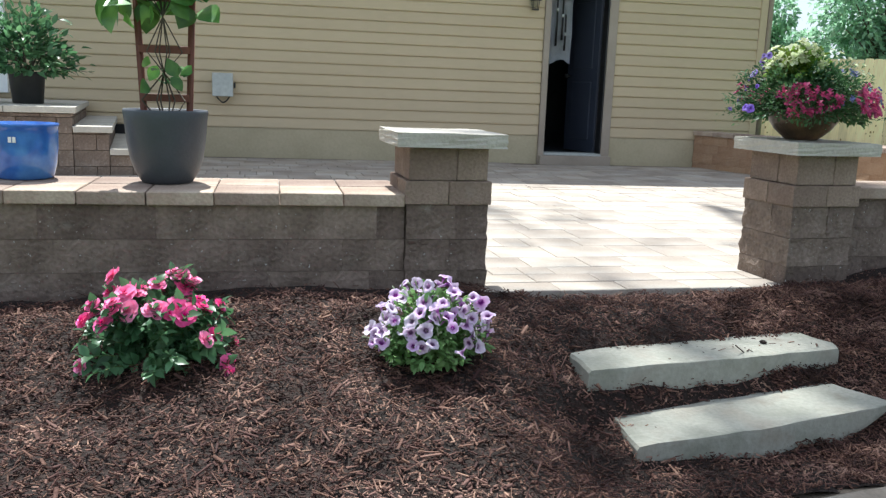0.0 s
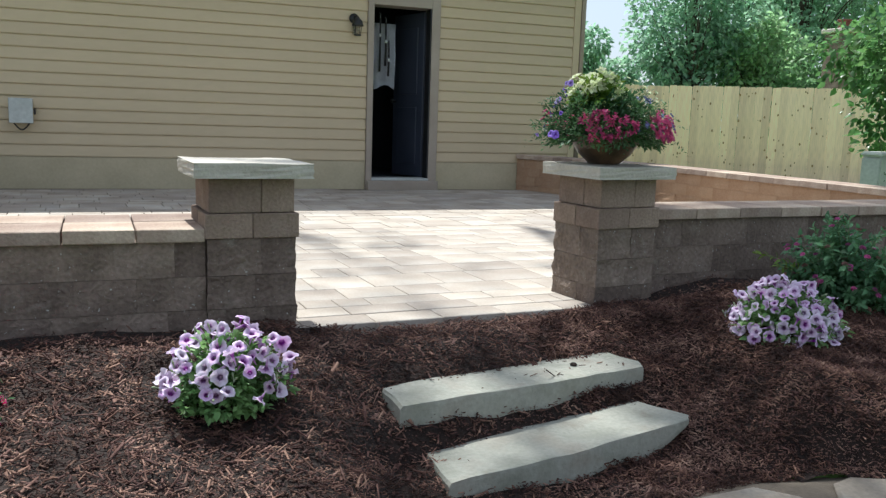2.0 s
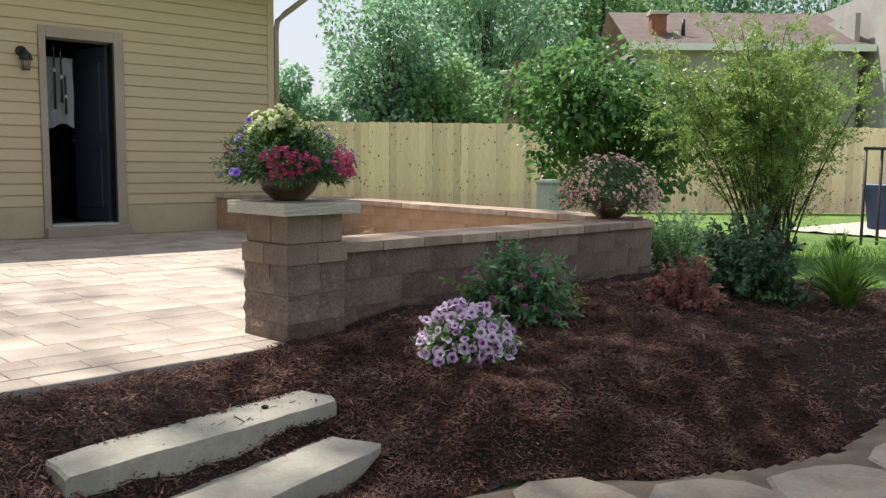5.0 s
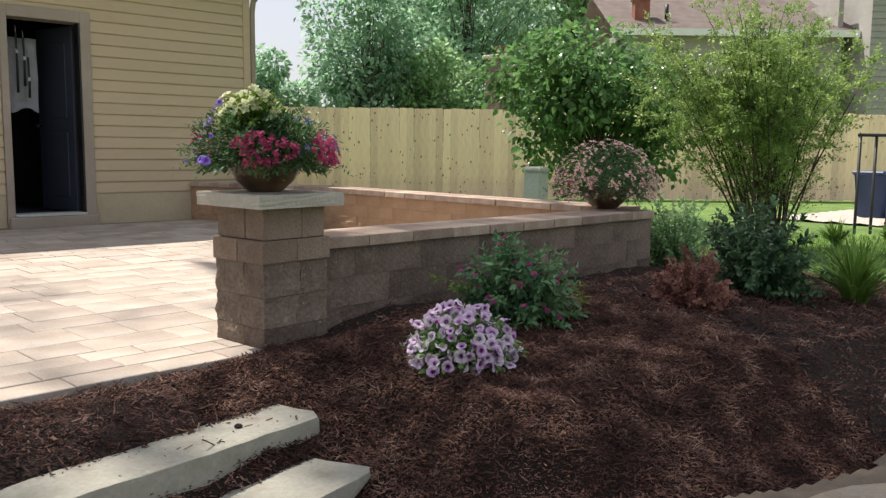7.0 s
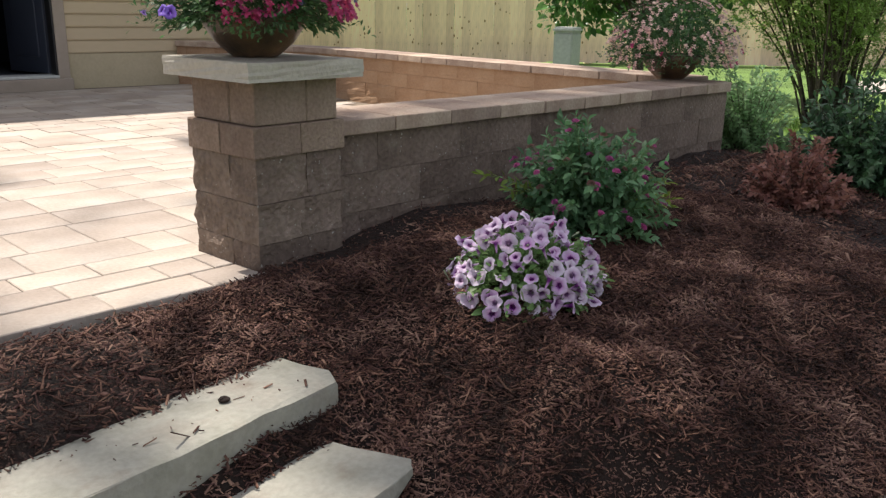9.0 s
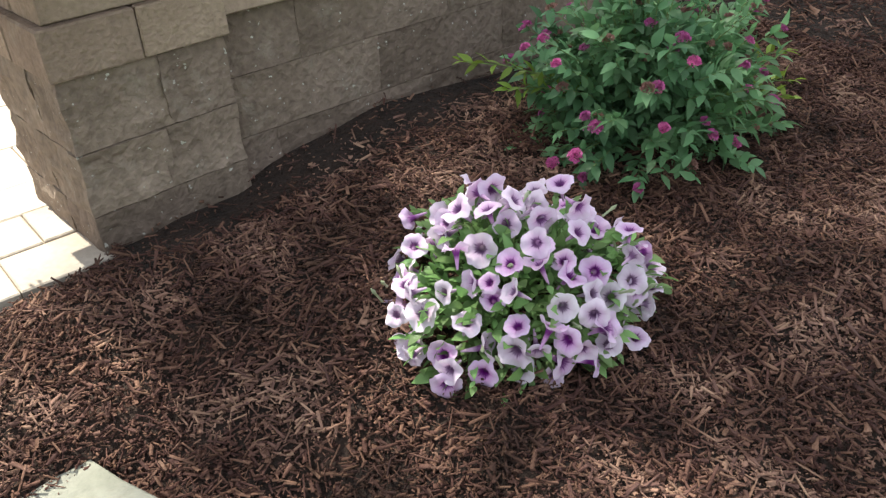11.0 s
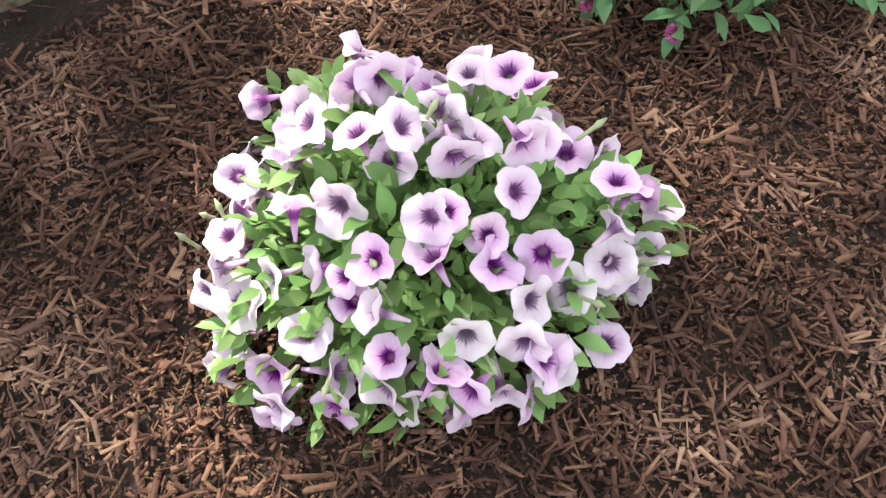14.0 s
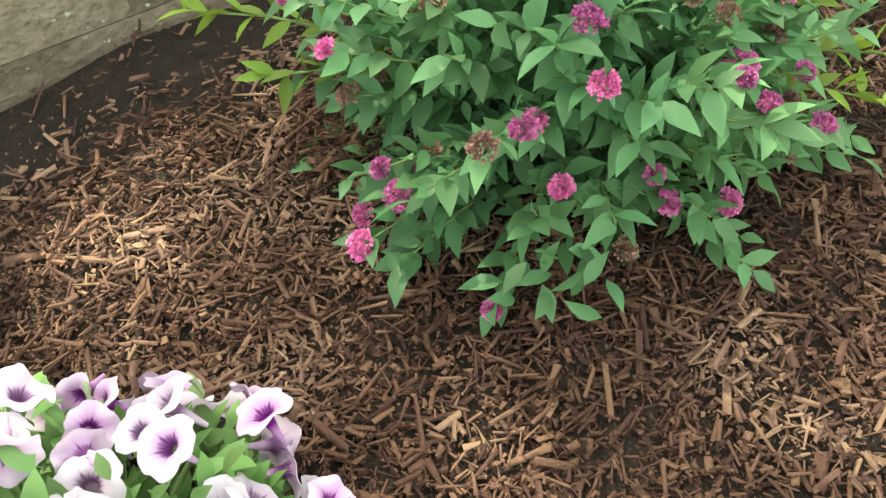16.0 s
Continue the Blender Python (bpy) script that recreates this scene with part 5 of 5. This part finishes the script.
        t1 /= np.linalg.norm(t1, axis=1, keepdims=True)
        t2 = np.cross(out, t1)
        way = t1 * np.cos(ang)[:, None] + t2 * np.sin(ang)[:, None] + out * 0.35
        place(nm, leaf_mesh(nm, base, way, size, 0.75, 0.2, 0.2, (0.2, 0.9, 1.0, 0.0), g, 0.3), material, b)
    return b


flower_bowl(1.935, 3.945, 0.645, 0.285, 0.225, 0.165, (
    ("magenta_blossoms", F_RED, 330, 0.017, lambda q, g: -0.15 < q[2] < 0.5 and q[0] > -0.8 and math.sin(5 * math.atan2(q[1], q[0])) + math.sin(9 * q[2]) > -0.1, 1.02),
    ("blue_blossoms", F_BLUE, 46, 0.015, lambda q, g: q[0] > -0.1 and 0.1 < q[2] < 0.75 and math.sin(7 * q[0] + 9 * q[2]) > 0.35, 1.03),
    ("white_blossoms", F_CREAM, 16, 0.014, lambda q, g: q[0] > 0.2 and q[2] > 0.6, 1.12),
), 8800, 401, "brown bowl overflowing with magenta, violet and cream annual flowers", (-0.07, -0.03, 0.30, 0.125, 0.10))
flower_bowl(4.80, 4.32, 0.44, 0.33, 0.30, 0.17, (
    ("pink_blossoms", F_PINK, 460, 0.018, lambda q, g: math.sin(4 * math.atan2(q[1], q[0]) + 1) + math.sin(7 * q[2]) > -0.5 or g.random() < 0.15, 1.04),
    ("rosy_blossoms", F_RED, 22, 0.018, lambda q, g: q[2] < 0.5, 1.04),
), 6000, 402, "brown bowl of pale pink flowers on the seat wall")

# ---- fence ----
fence = empty("fence", pose(10.6, 13.7, -0.15, 0, 0, -38.9), "new unpainted pine board fence with flat tops", "fence")
rf = random.Random(61)
bd = bmesh.new()
ring = [(-0.0718, 0.04), (0.0718, 0.04), (0.0718, 1.78), (0.056, 1.80), (-0.056, 1.80), (-0.0718, 1.78)]
fa = [bd.verts.new((x, 0, z)) for x, z in ring]
fb = [bd.verts.new((x, 0.018, z)) for x, z in ring]
bd.faces.new(fa)
bd.faces.new(fb[::-1])
for i in range(6):
    bd.faces.new((fa[i - 1], fb[i - 1], fb[i], fa[i]))
bd_me = mesh_of(bd, "fence_board")
bd_me.materials.append(M_FENCE)
M_KNOT = mat("pine_knot", [(0.27, 0.15, 0.06), (0.40, 0.24, 0.11)], 20, 0.8, 0, 60)
u = -6.5
while u < 11:
    place("fence_board", bd_me, M_FENCE, fence, m=pose(u, rf.uniform(-0.003, 0.003), rf.uniform(-0.012, 0.012), 0, rf.uniform(-0.3, 0.3), 0))
    u += 0.1445
kv = bmesh.new()
for k in range(560):
    x, zz, r = rf.uniform(-6.4, 10.9), rf.uniform(0.1, 1.75), rf.uniform(0.006, 0.022)
    c = [kv.verts.new((x + r * 0.8 * math.cos(a), -0.0065, zz + r * 1.3 * math.sin(a))) for a in (0, 1.05, 2.1, 3.14, 4.2, 5.24)]
    kv.faces.new(c[::-1])
tagged(part("knots", kv, M_KNOT, fence), kind="stuff")
for zz in (0.35, 1.05, 1.55):
    part("rail", boxed(-6.55, 11.05, 0.02, 0.06, zz, zz + 0.09), M_FENCE, fence)
for k in range(8):
    part("post", boxed(-6.5 + k * 2.44, -6.41 + k * 2.44, 0.062, 0.15, 0, 1.75, 0.004), M_FENCE, fence)


# ---- trees ----
def tree(name, x, y, z0, trunk_h, cr, ch, n, leaf, material, label, seed, category="tree", trunk_r=0.14, lobes=16, ratio=0.6, foot=0.0):
    """Trunk, limbs and a crown of many leaves gathered in uneven lobes."""
    g = np.random.default_rng(seed)
    t = empty(name, pose(x, y, z0), label, category)
    st = bmesh.new()
    tube([(foot, 0, 0), (foot + 0.05 * cr, 0.02, trunk_h * 0.6), (0, 0.03 * cr, trunk_h + ch * 0.3), (0.02, 0, trunk_h + ch * 0.8)], trunk_r, trunk_r * 0.25, 8, st)
    cent, rad = [], []
    for k in range(lobes):
        u, c = g.uniform(0, 6.28), g.uniform(-0.95, 0.95)
        s = math.sqrt(1 - c * c)
        rr = g.uniform(0.3, 0.86)
        q = np.array([s * math.cos(u) * cr * rr, s * math.sin(u) * cr * rr, trunk_h + ch * 0.5 + c * ch * 0.5 * rr * 1.15])
        cent.append(q)
        rad.append(g.uniform(0.20, 0.42))
        b = Vector((0, 0, trunk_h * g.uniform(0.7, 1.0) + ch * 0.15))
        tube([b, b.lerp(Vector(q), 0.5) + Vector((0, 0, ch * 0.03)), q], trunk_r * 0.22, trunk_r * 0.05, 5, st)
    part("trunk", st, M_BARK, t)
    pick = g.integers(0, lobes, n)
    d = g.normal(0, 1, (n, 3))
    d /= np.linalg.norm(d, axis=1, keepdims=True)
    k = (0.45 + 0.55 * g.uniform(0, 1, n) ** 0.5)[:, None]
    R = np.array(rad)[pick][:, None]
    p = np.array(cent)[pick] + d * k * R * np.array([cr, cr, ch * 0.5])
    p += g.normal(0, 0.03 * cr, (n, 3))
    w = d + g.normal(0, 0.6, (n, 3)) + np.array([0, 0, -0.3])
    place("crown", leaf_mesh("crown", p, w, g.uniform(leaf * 0.6, leaf * 1.3, n), ratio, 0.2, 0.25, (0.0, 1.0, 0.0) if n > 10000 else (0.0, 1.0, 0.75, 0.0), g, 0.8), material, t)
    return t


tree("large_leaved_tree", 9.05, 7.6, -0.13, 0.5, 1.62, 2.2, 9900, 0.10, L_DARK, "small tree with large dark glossy leaves in front of the fence", 501, trunk_r=0.09, lobes=34)


def stemmed_shrub(x, y, z0, r, h, seed, lean=(0.0, 0.0)):
    """A vase-shaped shrub: many stems, each with arching side sprays of small leaves."""
    g = np.random.default_rng(seed)
    t = empty("tall_shrub", pose(x, y, z0), "tall bushy bright green shrub with bare stems at its foot", "shrub")
    st = bmesh.new()
    pos, way = [], []
    for k in range(60):
        a, q = g.uniform(0, 2 * math.pi), g.uniform(0.05, 1) ** 0.55
        f = g.uniform(0.78, 1.06)
        e = np.array([math.cos(a) * r * q * f + lean[0], math.sin(a) * r * q * f + lean[1], h * f * math.sqrt(1 - 0.5 * q * q)])
        b = np.array([e[0] * 0.10, e[1] * 0.10, 0.0]) + g.normal(0, 1, 3) * np.array([0.09, 0.09, 0])
        m = np.array([e[0] * 0.34, e[1] * 0.34, e[2] * 0.58]) + g.normal(0, 0.10, 3)
        pt = lambda v: b * (1 - v) ** 2 + 2 * m * v * (1 - v) + e * v * v
        tube([pt(v) for v in (0, 0.2, 0.4, 0.6, 0.8, 1.0)], 0.013, 0.003, 5, st)
        for i in range(31):
            v = g.uniform(0.5, 1.0) if k % 3 else g.uniform(0.14, 0.9)
            o = pt(v)
            d = g.normal(0, 1, 3) * np.array([1, 1, 0.45])
            d = d / np.linalg.norm(d) + 0.5 * (e - m) / np.linalg.norm(e - m) + np.array([0, 0, 0.25])
            ln = g.uniform(0.16, 0.42) * (1.15 - 0.4 * v)
            s_ = np.linspace(0.12, 1, 50)[:, None]
            c = o + d * ln * s_ - np.array([0, 0, 1]) * 0.30 * ln * s_ * s_ + g.normal(0, 0.014, (50, 3))
            pos.append(c)
            way.append(d * 0.8 + g.normal(0, 0.75, (50, 3)))
    part("branching", st, M_BARK, t)
    p, w = np.concatenate(pos), np.concatenate(way)
    keep = p[:, 2] > h * (0.06 + 0.32 * g.uniform(0, 1, len(p)))
    p, w = p[keep], w[keep]
    place("crown", leaf_mesh("crown", p, w, g.uniform(0.018, 0.042, len(p)), 0.46, 0.2, 0.2, (0.0, 1.0, 0.0), g, 0.7), L_BRIGHT, t)


stemmed_shrub(8.0, 4.75, -0.13, 1.32, 2.35, 511, (-0.12, 0.24))
tree("shade_tree", 1.55, 15.3, -0.45, 21.4, 3.15, 6.0, 6400, 0.21, L_TREE, "very tall tree behind the house shading the bed", 880, trunk_r=0.15, lobes=44, foot=5.4)
# sparse crown out of view, added only to throw dapples on the patio front
tree("shade_tree", -0.75, 17.85, -0.45, 21.8, 1.3, 3.6, 110, 0.15, L_TREE, "unseen tall slender tree added to dapple the patio front", 523, trunk_r=0.05, lobes=16)
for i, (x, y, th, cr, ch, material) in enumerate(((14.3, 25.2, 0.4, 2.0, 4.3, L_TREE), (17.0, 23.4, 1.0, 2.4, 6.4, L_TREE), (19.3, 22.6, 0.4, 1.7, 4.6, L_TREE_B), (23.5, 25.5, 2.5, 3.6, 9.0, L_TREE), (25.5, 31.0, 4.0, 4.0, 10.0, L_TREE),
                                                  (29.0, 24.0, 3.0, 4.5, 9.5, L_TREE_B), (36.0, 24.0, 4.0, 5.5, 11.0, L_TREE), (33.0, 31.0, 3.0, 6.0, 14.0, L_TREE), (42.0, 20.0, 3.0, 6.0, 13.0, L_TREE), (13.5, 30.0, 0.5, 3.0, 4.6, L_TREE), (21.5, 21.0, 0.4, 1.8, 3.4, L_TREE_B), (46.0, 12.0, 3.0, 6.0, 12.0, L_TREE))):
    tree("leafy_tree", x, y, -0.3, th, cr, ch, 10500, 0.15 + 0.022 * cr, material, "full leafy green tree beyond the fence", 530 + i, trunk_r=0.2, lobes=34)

# ---- neighbour's house ----
nb = empty("neighbour_house", pose(21.2, 15.1, -0.2, 0, 0, -41.5), "neighbour's grey-sided house with a brown shingle roof", "house")
L = 5.6
bm = bmesh.new()
add_box(bm, -1.0, L, 0.4, 7.0, 0, 4.55)
part("wall", bm, M_NSIDING, nb)
part("gable", boxed(L - 0.15, L, 0.42, 6.98, 4.552, 5.6), M_NSIDING, nb)
bm = bmesh.new()
rv = [bm.verts.new(p) for p in ((-1.3, 0, 4.6), (L + 0.3, 0, 4.6), (L + 0.3, 3.7, 6.15), (-1.3, 3.7, 6.15), (L + 0.3, 7.4, 4.6), (-1.3, 7.4, 4.6))]
bm.faces.new((rv[0], rv[1], rv[2], rv[3]))
bm.faces.new((rv[3], rv[2], rv[4], rv[5]))
bmesh.ops.solidify(bm, geom=bm.faces[:], thickness=0.12)
part("roof", bm, M_ROOF, nb, "brown asphalt shingle roof")
part("fascia", boxed(-1.3, L + 0.3, -0.06, 0.0, 4.42, 4.62), M_WHITE, nb, "pale fascia and gutter")
ch_ = part("chimney", boxed(-0.45, 0.0, 0.9, 1.35, 4.6, 5.6, 0.01), M_BRICK, nb, "red brick chimney")
part("chimney_cap", boxed(-0.52, 0.07, 0.83, 1.42, 5.602, 5.7, 0.01), M_CAP, ch_)
part("vent_pipe", lathe([(0.06, 0), (0.06, 0.5)], 12), M_BLACK, nb, m=pose(0.5, 0.9, 4.95))
wing = bmesh.new()
add_box(wing, L + 0.32, L + 7, -0.6, 6.5, 0, 6.2)
part("wing_wall", wing, M_NSIDING, nb)
for k in range(34):
    part("siding_board", boxed(L + 0.32, L + 7, -0.622, -0.602, 0.02 + k * 0.18, 0.16 + k * 0.18), M_NSIDING, nb)
for sx in (L + 0.9, L + 3.2):
    w = part("window", boxed(sx, sx + 0.9, -0.68, -0.61, 3.2, 4.5, 0.01), M_WHITE, nb, "white-framed window")
    part("pane", boxed(sx + 0.07, sx + 0.83, -0.70, -0.682, 3.27, 4.43), M_PANE, w)
chim = empty("far_chimney", pose(17.0, 17.3, 0), "brick chimney with a clay cap beyond the fence", "chimney")
part("shaft", boxed(-0.3, 0.3, -0.3, 0.3, -0.3, 3.35, 0.01), M_BLOCK, chim)
part("crown", boxed(-0.38, 0.38, -0.38, 0.38, 3.352, 3.46, 0.02), M_CAP, chim)
part("flue", lathe([(0.14, 3.46), (0.14, 3.66), (0.17, 3.67), (0.17, 3.70)], 14), M_BRICK, chim)

# ---- beside the lawn ----
tagged(place("gravel_bed", grid_mesh("gravel_bed", np.arange(11.8, 16.0, 0.12), np.arange(3.1, 6.7, 0.12), lambda x, y: -0.10 + 0.012 * np.sin(19 * x) * np.cos(17 * y)), M_GRAVEL), "pale gravel bed", "gravel", kind="structure")
edge = empty("bed_edging", pose(11.35, 3.0, -0.13, 0, 0, 90), "dark curved stone edging of the gravel bed", "edging")
re_ = random.Random(8)
for k in range(6):
    place("edging_stone", block(0.29, 0.16, 0.12, "split", re_, M_BLOCK), M_BLOCK, edge, m=pose(0.15 + k * 0.31, 0.1 * math.sin(k * 0.5), 0))
bin_ = empty("recycling_bin", pose(13.25, 5.72, -0.1, 0, 0, 30), "dark blue plastic wheeled bin", "bin")
part("bin_body", lathe([(0.24, 0), (0.26, 0.02), (0.33, 0.62), (0.35, 0.64)], 4), M_BIN, bin_)
part("bin_lid", boxed(-0.27, 0.27, -0.27, 0.27, 0.642, 0.69, 0.02), M_BIN, bin_, m=pose(0, 0, 0, 0, 0, 45))
frame_ = empty("metal_rack", pose(10.45, 4.9, -0.12), "black metal posts with a top rail", "rack")
for k in range(6):
    part("post", tube([(k * 0.16, -k * 0.12, 0), (k * 0.16, -k * 0.12, 1.2)], 0.018, 0.018, 6), M_BLACK, frame_)
part("rail", tube([(-0.02, 0.015, 1.18), (0.82, -0.615, 1.18)], 0.02, 0.02, 6), M_BLACK, frame_)
util = empty("utility_box", pose(7.3, 7.2, -0.13, 0, 0, 20), "grey metal utility pedestal behind the seat wall", "utility box")
part("cabinet", boxed(-0.13, 0.13, -0.1, 0.1, 0, 0.72, 0.012, 2), M_GREY, util)
part("hood", boxed(-0.145, 0.145, -0.115, 0.115, 0.722, 0.78, 0.02, 2), M_GREY, util)
# tufts of grass where the lawn is seen
gg = np.random.default_rng(71)
n = 9000
gx, gy = gg.uniform(5.6, 10.2, n), gg.uniform(1.6, 5.2, n)
ok = ~in_bed(gx, gy)
gx, gy = gx[ok], gy[ok]
gp = np.stack([gx, gy, lawn_height(gx, gy)], 1)
tagged(place("grass_tufts", leaf_mesh("grass_tufts", gp, gg.normal(0, 0.35, (len(gp), 3)) + np.array([0, 0, 1.0]), gg.uniform(0.04, 0.08, len(gp)), 0.12, 0, 0.2, (1.0, 0.8, 0.0), gg), M_GRASS), "short green lawn grass", "grass", kind="stuff")
